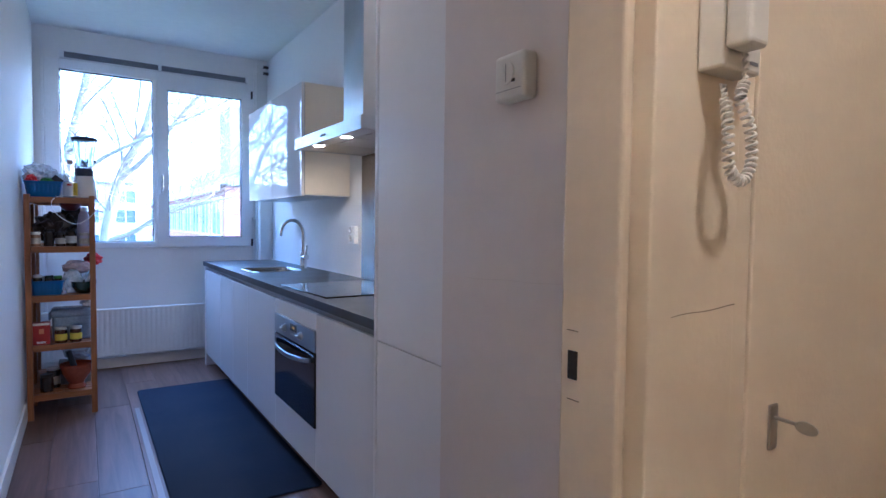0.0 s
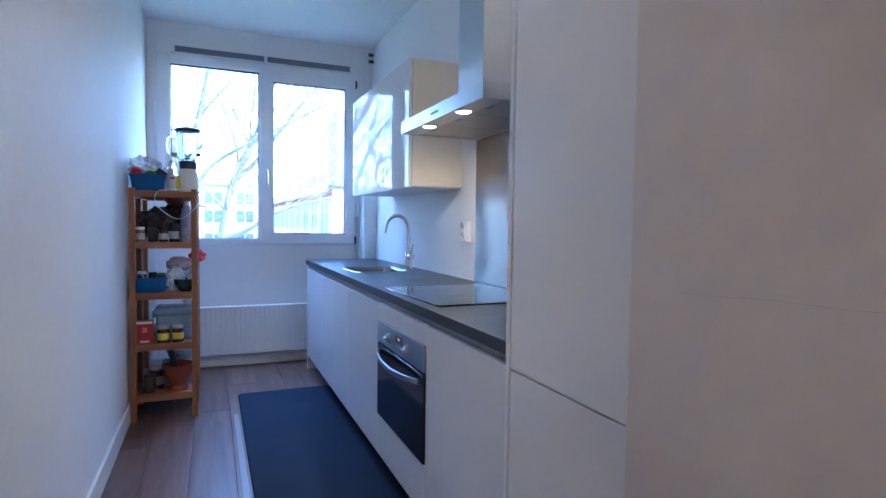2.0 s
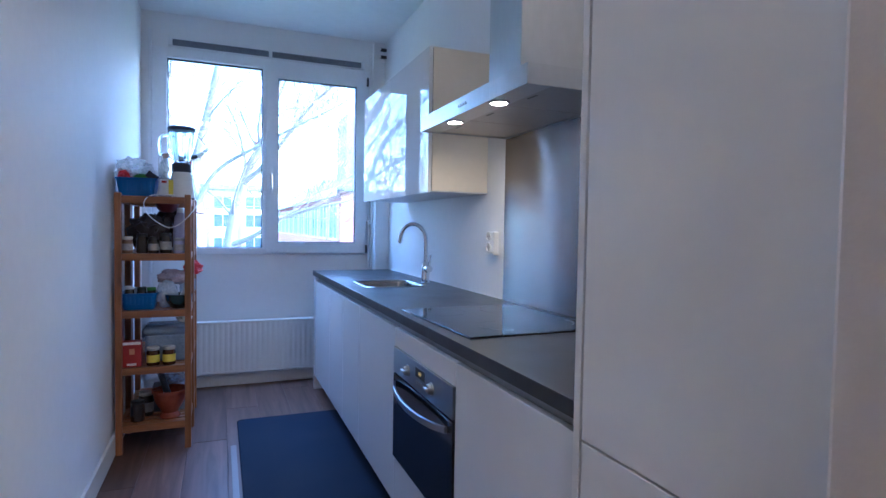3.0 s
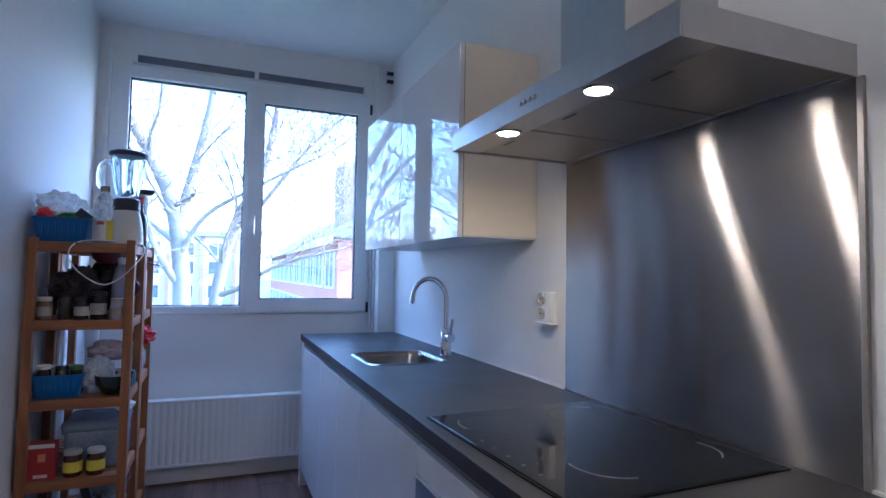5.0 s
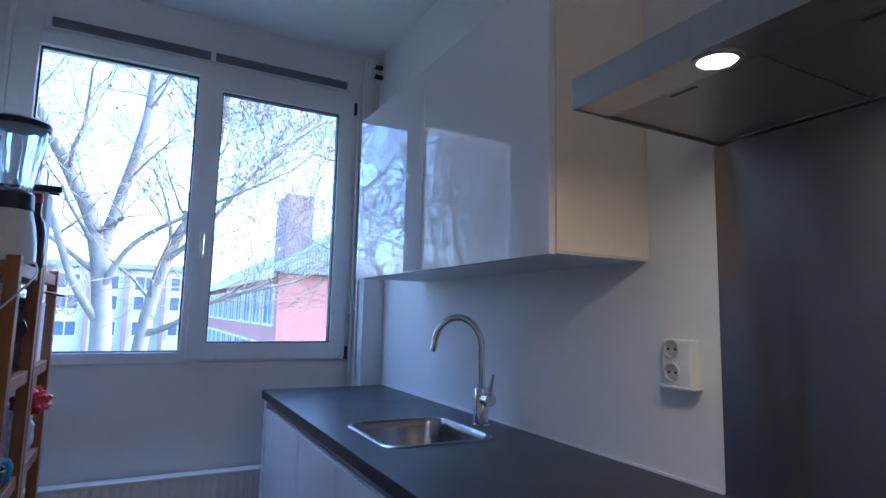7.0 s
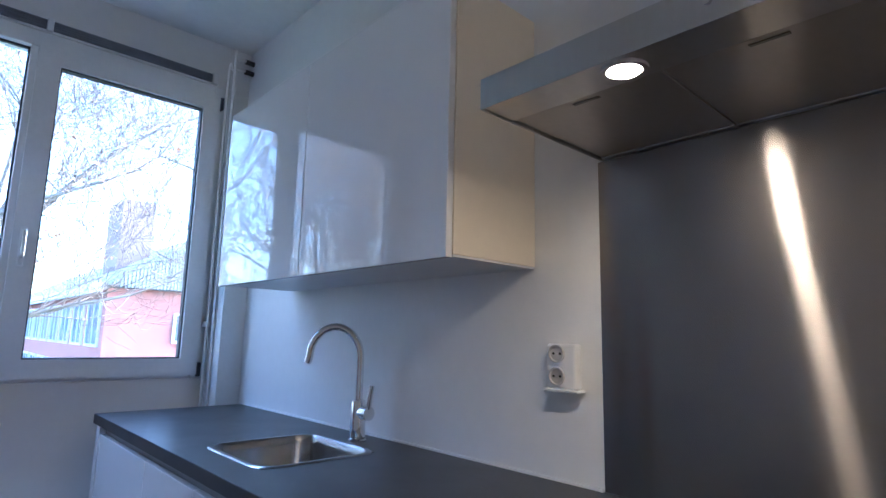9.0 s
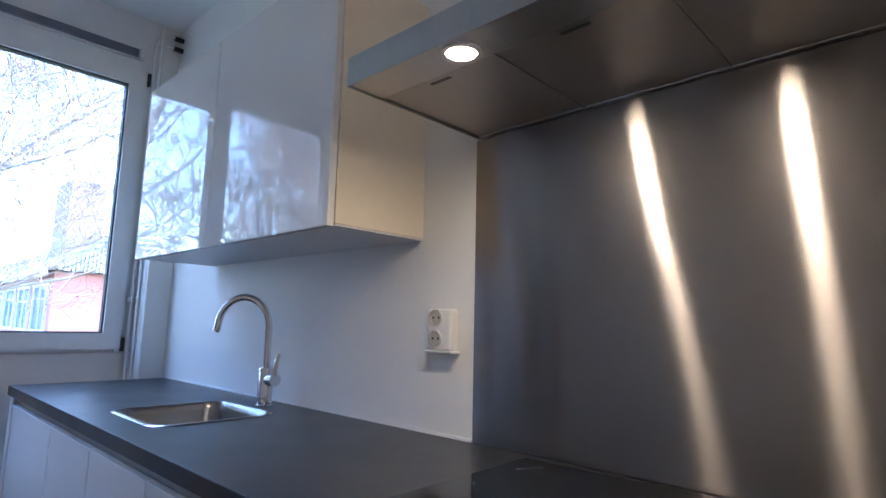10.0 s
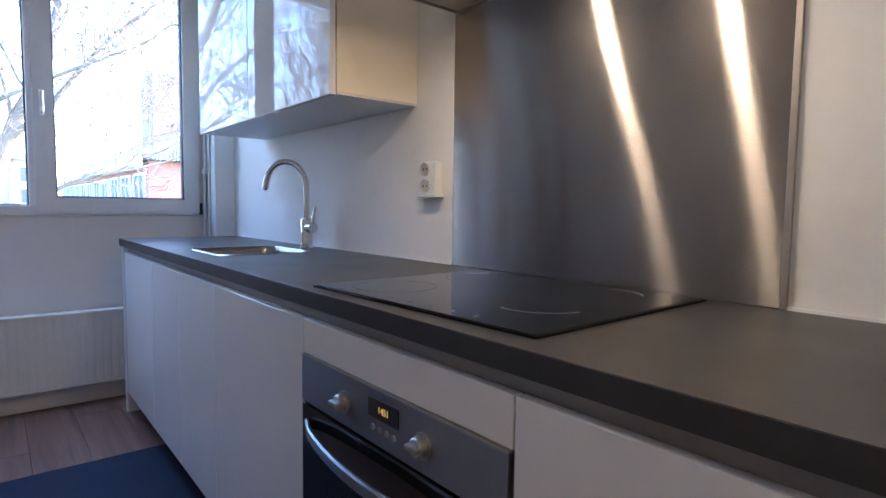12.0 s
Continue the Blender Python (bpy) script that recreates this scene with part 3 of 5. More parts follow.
for y0, y1 in ((4.508, 5.098), (5.695, 6.289), (6.289, 6.680), (6.680, 7.083), (7.083, 7.654)):
    base_cabinet(y0, y1, "white high-gloss base cabinet under the dark worktop")
ov = thing("oven_cabinet", ((PX + XR) / 2, 5.3965, 0), "white cabinet housing the built-in oven", "cabinet", "base cabinets")
for a in ((5.099, 5.117), (5.676, 5.694)):
    part("side", box(PX + 0.021, XR - 0.002, a[0], a[1], BOT, 0.812), M_CARC, ov)
part("top_panel", box(PX, PX + 0.019, 5.0995, 5.6935, 0.715, FRZ, 0.0018), M_SATIN, ov, "white filler panel above the oven")
part("drawer_front", box(PX, PX + 0.019, 5.0995, 5.6935, BOT, 0.284, 0.0018), M_GLOSS, ov, "white drawer front below the oven")
part("plinth", box(PX + 0.080, PX + 0.096, 5.098, 5.695, 0.002, BOT - 0.002), M_SATIN, ov)
part("grip_profile", box(PX + 0.0195, PX + 0.0205, 5.098, 5.695, 0.775, 0.8125), M_PROFILE, ov, "grey recessed grip strip")
solo("end_panel", box(PX - 0.002, XR - 0.11, 7.656, 7.700, 0.0, 0.8125, 0.002), M_SATIN, "white end panel closing the row of base cabinets", "panel")

# worktop with the sink's opening
SX0, SX1, SY0, SY1 = 0.921, 1.249, 6.528, 6.877
wt = plate_with_hole(PX - 0.002, XR - 0.001, 4.509, 7.755, TOPZ - 0.035, TOPZ, SX0, SX1, SY0, SY1, axis="z")
top = thing("worktop", (1.1, 6.1, TOPZ), "dark grey laminate worktop along the wall", "worktop")
part("slab", wt, M_TOP, top)
part("front_edge", box(PX - 0.0035, PX - 0.002, 4.509, 7.755, TOPZ - 0.035, TOPZ - 0.0006, 0.0006), M_TOPEDGE, top, "dark front edge strip")
part("end_edge", box(PX - 0.002, XR - 0.002, 7.755, 7.7565, TOPZ - 0.035, TOPZ - 0.0006, 0.0006), M_TOPEDGE, top, "dark end edge strip")
solo("worktop_seal", box(XR - 0.006, XR, 5.905, 7.755, TOPZ, TOPZ + 0.006), M_WPLASTIC, "white sealant line along the worktop", "sealant", "structure")
solo("worktop_seal_short", box(XR - 0.006, XR, 4.509, 4.996, TOPZ, TOPZ + 0.006), M_WPLASTIC, "white sealant line along the worktop", "sealant", "structure")

# tall cabinet
tall = thing("tall_cabinet", ((PT + XR) / 2, 4.25, 0), "tall white built-in cabinet with two doors", "cabinet")
part("body", box(PT + 0.021, XR + 0.11, 4.013, 4.487, BOT, ZC - 0.002), M_CARC, tall)
part("upper_door", box(PT, PT + 0.019, 4.0125, 4.4785, FRZ + 0.004, ZC - 0.006, 0.0018), M_SATIN, tall, "white upper door")
part("lower_door", box(PT, PT + 0.019, 4.0125, 4.4785, BOT, FRZ, 0.0018), M_SATIN, tall, "white lower door")
# grey strip added behind the open gap, its colour standing in for the shade
part("gap_shade_strip", box(PT + 0.016, PT + 0.020, 4.4786, 4.4875, BOT, ZC - 0.006), M_UNDER, tall, "grey strip standing in for the gap's shade")
part("cover_panel", box(PT + 0.002, XR, 4.488, 4.507, 0.0, ZC - 0.002, 0.0012), M_SATIN, tall)
part("plinth", box(PT + 0.080, PT + 0.096, 4.013, 4.487, 0.002, BOT - 0.002), M_SATIN, tall)

# wall cabinet, two doors
wc = thing("wall_cabinet", (1.25, 6.71, 1.338), "white high-gloss wall cabinet with two doors", "cabinet")
part("body", box(1.112, XR - 0.001, 6.087, 7.338, 1.346, 2.012, 0.0015), M_CARC, wc, "cream cabinet side")
part("base", box(1.114, XR - 0.003, 6.089, 7.336, 1.341, 1.3455), M_UNDER, wc)
for y0, y1 in ((6.087, 6.7285), (6.7315, 7.338)):
    part("door", box(1.090, 1.109, y0, y1, 1.338, 2.012, 0.0018), M_GLOSS, wc, "white high-gloss door")
# dark sheet behind the doors: shade of the gaps put in as colour
part("door_gap_shade", box(1.1085, 1.1125, 6.092, 7.334, 1.35, 2.008), M_SLOT, wc)

# splash panel of steel: a thin sheet, bowed a little off the wall between its edges
SPY0, SPY1 = 5.006, 5.902
bm = bmesh.new()
cols = []
for k in range(25):
    y = SPY0 + (SPY1 - SPY0) * k / 24
    x = XR - 0.003 - BOW * (1 - (2 * k / 24 - 1) ** 2)
    cols.append([bm.verts.new((x, y, z)) for z in (TOPZ + 0.002, 1.577)] + [bm.verts.new((XR - 0.0005, y, z)) for z in (TOPZ + 0.002, 1.577)])
for a, b in zip(cols, cols[1:]):
    bm.faces.new((a[0], a[1], b[1], b[0]))
    bm.faces.new((a[2], b[2], b[3], a[3]))
    bm.faces.new((a[1], a[3], b[3], b[1]))
    bm.faces.new((a[0], b[0], b[2], a[2]))
for c in (cols[0], cols[-1]):
    bm.faces.new((c[0], c[2], c[3], c[1]))
splash = thing("splash_panel", (XR, 5.45, TOPZ), "brushed steel splash panel behind the hob", "splashback")
part("sheet", uv_flat(bm), M_STEEL, splash, "", True)
part("edge_trim", uv_flat(box(XR - 0.010, XR, 4.994, 5.0055, TOPZ + 0.001, 1.575, 0.001)), M_EDGE, splash, "thin pale steel edge trim")
part("foot_seal", box(XR - 0.008, XR - 0.001, 4.996, 5.902, TOPZ, TOPZ + 0.002), M_DARKGAP, splash)

# cooker hood
hood = thing("cooker_hood", (1.2, 5.44, 1.577), "brushed steel chimney cooker hood with two lit lamps", "cooker hood")
HX, HY0, HY1, HZ0, HZ1 = 0.984, 5.008, 5.890, 1.577, 1.636
part("front_panel", uv_flat(box(HX, HX + 0.004, HY0, HY1, HZ0, HZ1, 0.0012)), M_HOOD, hood, "steel front edge")
part("side_panel", uv_flat(box(HX + 0.004, XR - 0.001, HY0, HY0 + 0.003, HZ0, HZ1)), M_HOOD, hood)
part("side_panel", uv_flat(box(HX + 0.004, XR - 0.001, HY1 - 0.003, HY1, HZ0, HZ1)), M_HOOD, hood)
part("top_panel", uv_flat(box(HX + 0.004, XR - 0.001, HY0 + 0.003, HY1 - 0.003, HZ1 - 0.003, HZ1)), M_HOOD, hood)
part("lamp_strip", uv_flat(box(HX + 0.004, 1.072, HY0 + 0.003, HY1 - 0.003, HZ0 + 0.003, HZ0 + 0.007)), M_HOOD, hood, "steel underside strip with lamps")
part("back_strip", uv_flat(box(1.386, XR - 0.001, HY0 + 0.003, HY1 - 0.003, HZ0 + 0.003, HZ0 + 0.007)), M_HOOD, hood)
part("filter_frame", uv_flat(box(1.072, 1.386, HY0 + 0.003, HY1 - 0.003, HZ0 + 0.0075, HZ0 + 0.010)), M_HOOD, hood)
for k in range(3):
    y0, y1 = HY0 + 0.008 + k * 0.289, HY0 + 0.008 + (k + 1) * 0.289 - 0.006
    ft = part("grease_filter", uv_flat(box(1.074, 1.384, y0, y1, HZ0 + 0.004, HZ0 + 0.0075, 0.001)), M_FILTER, hood, "grey metal grease filter")
    part("filter_latch", box(1.086, 1.094, (y0 + y1) / 2 - 0.026, (y0 + y1) / 2 + 0.026, HZ0 + 0.0026, HZ0 + 0.004, 0.0006), M_LATCH, ft)
    part("filter_rim", uv_flat(box(1.376, 1.384, y0, y1, HZ0 + 0.001, HZ0 + 0.004, 0.001)), M_HOOD, ft)
for y in (5.264, 5.630):
    lp = part("lamp_ring", lathe([(0.027, 0.0), (0.036, 0.0), (0.036, 0.005), (0.027, 0.005)], (1.030, y, HZ0 - 0.002), 28, caps=False), M_SATINMETAL, hood)
    part("lamp_lens", lathe([(0.0005, 0.0005), (0.015, 0.0005), (0.026, 0.0007), (0.028, 0.003)], (1.030, y, HZ0 - 0.0005), 28), M_LAMP, lp, "glowing warm lamp lens")
for k in range(4):
    part("button", tube([(HX - 0.006, 5.425 + k * 0.020, 1.606), (HX + 0.002, 5.425 + k * 0.020, 1.606)], 0.0055, 14), M_SATINMETAL, hood, "small steel push button", True)
part("chimney", uv_flat(box(1.130, XR - 0.001, 5.305, 5.545, HZ1, ZC - 0.001, 0.002)), M_HOOD, hood, "steel chimney shaft")

# hob
hob = thing("hob", (1.12, 5.415, TOPZ), "black glass induction hob set on the worktop", "hob")
hob.location.x -= 0.012
hob.rotation_euler.z = radians(2)
part("glass_plate", box(0.874, 1.370, 5.118, 5.708, TOPZ + 0.0005, TOPZ + 0.006, 0.0015), M_HOB, hob)
part("rim", plate_with_hole(0.870, 1.374, 5.114, 5.712, TOPZ + 0.0003, TOPZ + 0.004, 0.8745, 1.3695, 5.1185, 5.7075, axis="z"), M_HOB, hob)


def ring(cx, cy, r, w, a0=0, a1=360):
    bm = bmesh.new()
    steps = max(8, int((a1 - a0) / 6))
    rows = []
    for i in range(steps + 1):
        a = radians(a0 + (a1 - a0) * i / steps)
        rows.append([bm.verts.new((cx + rr * math.cos(a), cy + rr * math.sin(a), TOPZ + 0.0064)) for rr in (r, r + w)])
    for a, b in zip(rows, rows[1:]):
        bm.faces.new((a[0], b[0], b[1], a[1]))
    return bm


for cx, cy, r, a0, a1 in ((1.068, 5.262, 0.085, 165, 262), (0.994, 5.590, 0.085, 140, 200), (1.256, 5.272, 0.080, 300, 378), (1.250, 5.575, 0.095, 40, 75)):
    part("cooking_zone", ring(cx, cy, r, 0.0012), M_ZONE, hob, "thin printed zone ring")
    part("zone_arc", ring(cx, cy, r - 0.001, 0.0032, a0, a1), M_RING, hob, "pale printed arc")
for k in range(5):
    part("touch_mark", box(0.896, 0.903, 5.25 + k * 0.055, 5.257 + k * 0.055, TOPZ + 0.006, TOPZ + 0.0062), M_MARK, hob)

# built-in oven
oven = thing("oven", (0.9, 5.397, 0.287), "built-in steel and black glass oven with two knobs", "oven")
OY0, OY1 = 5.1015, 5.6915
part("body", box(PX + 0.022, 1.33, 5.119, 5.674, 0.290, 0.708), M_DARKGAP, oven)
part("control_panel", uv_flat(box(PX - 0.006, PX + 0.020, OY0, OY1, 0.617, 0.712, 0.002)), M_PANEL, oven, "dark brushed steel control panel")
door = part("oven_door", box(PX - 0.006, PX + 0.020, OY0, OY1, 0.287, 0.612, 0.003), M_OVENGLASS, oven, "black glass oven door")
hy = [OY0 + 0.035 + (OY1 - OY0 - 0.07) * i / 12 for i in range(13)]
hpath = [(PX - 0.012 - 0.036 * math.sin(math.pi * i / 12) ** 0.6, y, 0.578 - 0.012 * math.sin(math.pi * i / 12)) for i, y in enumerate(hy)]
bm = bmesh.new()
rings = [[bm.verts.new((x + dx, y, z + dz)) for dx, dz in ((0.0045, -0.011), (0.0045, 0.009), (-0.001, 0.0115), (-0.0045, 0.008), (-0.0035, -0.011))] for x, y, z in hpath]
for a, b in zip(rings, rings[1:]):
    for k in range(5):
        j = (k + 1) % 5
        bm.faces.new((a[k], a[j], b[j], b[k]))
bm.faces.new(rings[0])
bm.faces.new(list(reversed(rings[-1])))
part("handle", uv_flat(bm), M_PANEL, door, "curved flat steel bar handle", True)
part("control_trim", box(PX - 0.0068, PX + 0.010, OY0, OY1, 0.7122, 0.7140), M_EDGE, oven, "pale steel top edge")
for y in (5.514, 5.276):
    bm = tube([(PX - 0.006, y, 0.661), (PX - 0.020, y, 0.661), (PX - 0.0225, y, 0.661)], [0.0175, 0.0160, 0.0135], 22)
    box(PX - 0.032, PX - 0.020, y - 0.015, y + 0.015, 0.6575, 0.6665, 0.003, bm=bm)
    kn = part("knob", bm, M_SATINMETAL, oven, "steel control knob with a raised grip")
    part("knob_base", tube([(PX - 0.010, y, 0.661), (PX - 0.005, y, 0.661)], 0.021, 20), M_SATINMETAL, kn)
part("display", box(PX - 0.0075, PX - 0.005, 5.339, 5.430, 0.664, 0.697, 0.001), M_BLACK, oven, "black clock display")
tx = bpy.data.curves.new("clock_digits", "FONT")
tx.body, tx.size, tx.align_x, tx.align_y, tx.extrude = "1451", 0.0165, "CENTER", "CENTER", 0.0002
tob = new("clock_digits", tx)
me = bpy.data.meshes.new_from_object(tob)
bpy.data.objects.remove(tob)
bm = bmesh.new()
bm.from_mesh(me)
bm.transform(Matrix.Translation((PX - 0.0079, 5.382, 0.6805)) @ Matrix(((0, 0, -1, 0), (-1, 0, 0, 0), (0, 1, 0, 0), (0, 0, 0, 1))))
part("clock_digits", bm, M_DIGITS, oven, "amber clock digits reading 1451")
for k in range(4):
    part("button", tube([(PX - 0.0085, 5.415 - k * 0.021, 0.647), (PX - 0.005, 5.415 - k * 0.021, 0.647)], 0.0055, 12), M_HOOD, oven)

# sink
sink = thing("sink", (1.085, 6.703, TOPZ), "small rounded stainless steel sink set in the worktop", "sink")
bm = bmesh.new()


def rounded(x0, x1, y0, y1, r, z, bm, n=6):
    out = []
    for cx, cy, a0 in ((x1 - r, y1 - r, 0), (x0 + r, y1 - r, 90), (x0 + r, y0 + r, 180), (x1 - r, y0 + r, 270)):
        for k in range(n + 1):
            a = radians(a0 + 90 * k / n)
            out.append(bm.verts.new((cx + r * math.cos(a), cy + r * math.sin(a), z)))
    return out


loops = [rounded(0.908 + d, 1.262 - d, 6.514 + d, 6.892 - d, rr, TOPZ + z, bm) for d, rr, z in
         ((0.0, 0.062, 0.0005), (0.004, 0.060, 0.0035), (0.014, 0.056, 0.0035), (0.018, 0.055, -0.002), (0.022, 0.056, -0.020),
          (0.028, 0.060, -0.135), (0.050, 0.055, -0.163), (0.110, 0.03, -0.167))]
for a, b in zip(loops, loops[1:]):
    for i in range(len(a)):
        j = (i + 1) % len(a)
        bm.faces.new((a[i], a[j], b[j], b[i]))
bm.faces.new(loops[-1])
part("bowl", uv_flat(bm), M_SINK, sink, "", True)
part("drain", lathe([(0.001, 0.0), (0.040, 0.0), (0.040, 0.004), (0.030, 0.004), (0.026, 0.001), (0.001, 0.001)], (1.085, 6.703, TOPZ - 0.1668), 24, caps=False), M_CHROME, sink, "steel drain strainer", True)
part("overflow", box(1.2290, 1.2325, 6.60, 6.63, TOPZ - 0.055, TOPZ - 0.035), M_DARKGAP, sink)

# tap
tap = thing("tap", (1.310, 6.702, TOPZ), "chrome swan-neck mixer tap beside the sink", "tap")
TXY = (1.310, 6.702, TOPZ)
part("base", lathe([(0.0275, 0.0), (0.0275, 0.004), (0.0235, 0.007), (0.0235, 0.115), (0.021, 0.121), (0.013, 0.124)], TXY, 24), M_CHROME, tap, "", True)
dx, dy = -0.130, 0.090
ctrl = [(TXY[0], TXY[1], TOPZ + 0.12), (TXY[0], TXY[1], TOPZ + 0.24)]
for a in range(0, 181, 20):
    k = (1 - math.cos(radians(a))) / 2
    ctrl.append((TXY[0] + dx * k, TXY[1] + dy * k, TOPZ + 0.246 + 0.098 * math.sin(radians(a))))
ctrl.append((TXY[0] + dx * 1.03, TXY[1] + dy * 1.03, TOPZ + 0.232))
part("spout", tube(smooth_path(ctrl, 4), 0.0115, 14), M_CHROME, tap, "curved chrome spout", True)
lv = part("lever_body", tube([(TXY[0] + 0.002, TXY[1], TOPZ + 0.085), (TXY[0] + 0.004, TXY[1] - 0.052, TOPZ + 0.085)], 0.0205, 18), M_CHROME, tap, "", True)
part("lever", tube(smooth_path([(TXY[0] + 0.004, TXY[1] - 0.047, TOPZ + 0.098), (TXY[0] + 0.006, TXY[1] - 0.050, TOPZ + 0.135), (TXY[0] + 0.010, TXY[1] - 0.054, TOPZ + 0.168)], 5), 0.0075, 10), M_CHROME, lv, "", True)

# wall socket
M_SOCKET = surface("grey_white_socket_plastic", (0.50, 0.48, 0.46), 0.35, large=(6, 0.04), fine=(90, 0.03), bump=(0, 0))
so = thing("wall_socket", (XR, 5.995, 1.05), "white double wall socket beside the steel panel", "socket")
part("back_box", box(XR - 0.028, XR, 5.956, 6.034, 1.056, 1.158, 0.005), M_WPLASTIC, so)
for z in (1.085, 1.136):
    bm = lathe([(0.0205, 0.0), (0.0205, 0.006), (0.0180, 0.006), (0.0170, 0.0012), (0.001, 0.0008)], (0, 0, 0), 24, caps=False)
    bm.transform(Matrix.Translation((XR - 0.028, 6.004, z)) @ Matrix.Rotation(radians(-90), 4, "Y"))
    sk = part("socket_insert", bm, M_SOCKET, so, "round socket insert", True)
    for dz in (-0.009, 0.009):
        part("pin_hole", tube([(XR - 0.0305, 6.004 + dz, z), (XR - 0.028, 6.004 + dz, z)], 0.003, 8), M_SLOT, sk)
part("socket_foot", box(XR - 0.034, XR, 5.948, 6.038, 1.050, 1.056, 0.002), M_WPLASTIC, so)

# anti-fatigue mat
bm = bmesh.new()
lo = rounded(0.285, 0.884, 5.160, 7.135, 0.03, 0.0025, bm)
hi = rounded(0.285, 0.884, 5.160, 7.135, 0.03, 0.006, bm)
hi2 = rounded(0.291, 0.878, 5.166, 7.129, 0.026, 0.010, bm)
for a, b in ((lo, hi), (hi, hi2)):
    for i in range(len(a)):
        j = (i + 1) % len(a)
        bm.faces.new((a[i], a[j], b[j], b[i]))
bm.faces.new(hi2)
bm.faces.new(list(reversed(lo)))
solo("kitchen_mat", bm, M_RUG, "dark navy rubber kitchen mat on the floor", "mat")

# thermostat
th = thing("thermostat", (WXP, 3.711, 1.425), "ivory plastic room thermostat on the wall", "thermostat")
part("case", box(WXP - 0.038, WXP, 3.664, 3.757, 1.428, 1.522, 0.009, seg=3), M_IVORY, th)
part("dial", tube([(WXP - 0.0415, 3.715, 1.482), (WXP - 0.038, 3.715, 1.482)], 0.023, 24), M_IVORY, th, "round ivory dial")
part("dial_mark", box(WXP - 0.0424, WXP - 0.0416, 3.714, 3.7155, 1.464, 1.500), M_GREYMARK, th)
part("slider", box(WXP - 0.0395, WXP - 0.0375, 3.690, 3.700, 1.462, 1.468), M_SLOT, th, "black slider")
part("case_seam", box(WXP - 0.0388, WXP - 0.0376, 3.672, 3.749, 1.4475, 1.4485), M_GREYMARK, th)

# kitchen door, opened against the wall
kd = thing("kitchen_door", (XL + 0.03, 3.43, 0), "white painted door standing open against the wall", "door")
part("leaf", box(XL + 0.010, XL + 0.050, 3.42, 4.370, 0.012, 2.05, 0.002), M_TRIM, kd)
part("rose", tube([(XL + 0.050, 4.312, 0.948), (XL + 0.058, 4.312, 0.948)], 0.025, 20), M_SATINMETAL, kd, "", True)
part("lever_handle", tube(smooth_path([(XL + 0.056, 4.312, 0.948), (XL + 0.105, 4.312, 0.948), (XL + 0.122, 4.301, 0.948), (XL + 0.124, 4.27, 0.948), (XL + 0.122, 4.19, 0.946)], 6), 0.0105, 12), M_SATINMETAL, kd, "satin metal lever handle", True)

# ---- hall ----
cd = thing("cupboard_door", (1.08, YD0, 0), "cream painted hall cupboard door with a key in it", "door")
part("frame_post", box(0.706, 0.757, YD0 + 0.010, YD1, 0, 2.08, 0.003), M_HALL, cd)
part("frame_post", box(1.415, 1.44, YD0 - 0.006, YD1, 0, 2.08, 0.003), M_HALL, cd)
part("frame_head", box(0.757, 1.415, YD0 - 0.006, YD1, 2.05, 2.08, 0.003), M_HALL, cd)
lf = part("leaf", box(0.7575, 1.412, YD0 + 0.006, YD0 + 0.042, 0.01, 2.047, 0.003), M_HALL, cd)
kp = part("key_plate", box(0.812, 0.834, YD0 + 0.001, YD0 + 0.006, 0.858, 0.924, 0.0024), M_SATINMETAL, lf, "worn metal key plate")
bm = tube([(0.823, YD0 + 0.002, 0.905), (0.823, YD0 - 0.028, 0.904)], 0.0028, 8)
bow = lathe([(0.0005, -0.001), (0.013, -0.001), (0.013, 0.001), (0.0005, 0.001)], (0, 0, 0), 18)
tmp = bpy.data.meshes.new("bow")
bow.transform(Matrix.Translation((0.825, YD0 - 0.040, 0.901)) @ Matrix.Rotation(radians(78), 4, "Y") @ Matrix.Diagonal((0.75, 1.15, 1, 1)))
bow.to_mesh(tmp)
bow.free()
bm.from_mesh(tmp)
part("key", bm, M_SATINMETAL, lf, "flat metal key in the lock")

ph = thing("entry_phone", (0.66, YD0, 1.28), "ivory entry phone with a coiled cord on the hall wall", "intercom")
PY = YD0
part("wall_plate", box(0.607, 0.684, PY - 0.035, PY, 1.358, 1.58, 0.004), M_IVORY, ph)
hs = part("handset", box(0.603, 0.642, PY - 0.066, PY - 0.036, 1.376, 1.60, 0.006, seg=3), M_IVORY, ph, "ivory handset")
part("label_mark", box(0.660, 0.676, PY - 0.0358, PY - 0.0348, 1.368, 1.372), M_GREYMARK, ph)
cc = smooth_path([(0.636, PY - 0.042, 1.382), (0.632, PY - 0.045, 1.345), (0.624, PY - 0.045, 1.322), (0.646, PY - 0.045, 1.290), (0.651, PY - 0.045, 1.252), (0.632, PY - 0.045, 1.229),
                  (0.606, PY - 0.045, 1.243), (0.601, PY - 0.045, 1.285), (0.612, PY - 0.035, 1.318), (0.626, PY - 0.022, 1.344)], 12)
coil, turns = [], 40
for i in range(turns * 10):
    u = i / (turns * 10) * (len(cc) - 1)
    k = min(int(u), len(cc) - 2)
    p = cc[k].lerp(cc[k + 1], u - k)
    d = (cc[k + 1] - cc[k]).normalized()
    s = d.cross(Vector((0, 1, 0))).normalized()
    a = 2 * math.pi * i / 10
    rad_c = 0.0052 if 0.12 < i / (turns * 10) < 0.9 else 0.002
    coil.append(p + (s * math.cos(a) + d.cross(s) * math.sin(a)) * rad_c)
part("coiled_cord", tube(coil, 0.0021, 6), M_IVORY, ph, "coiled ivory cord", True)

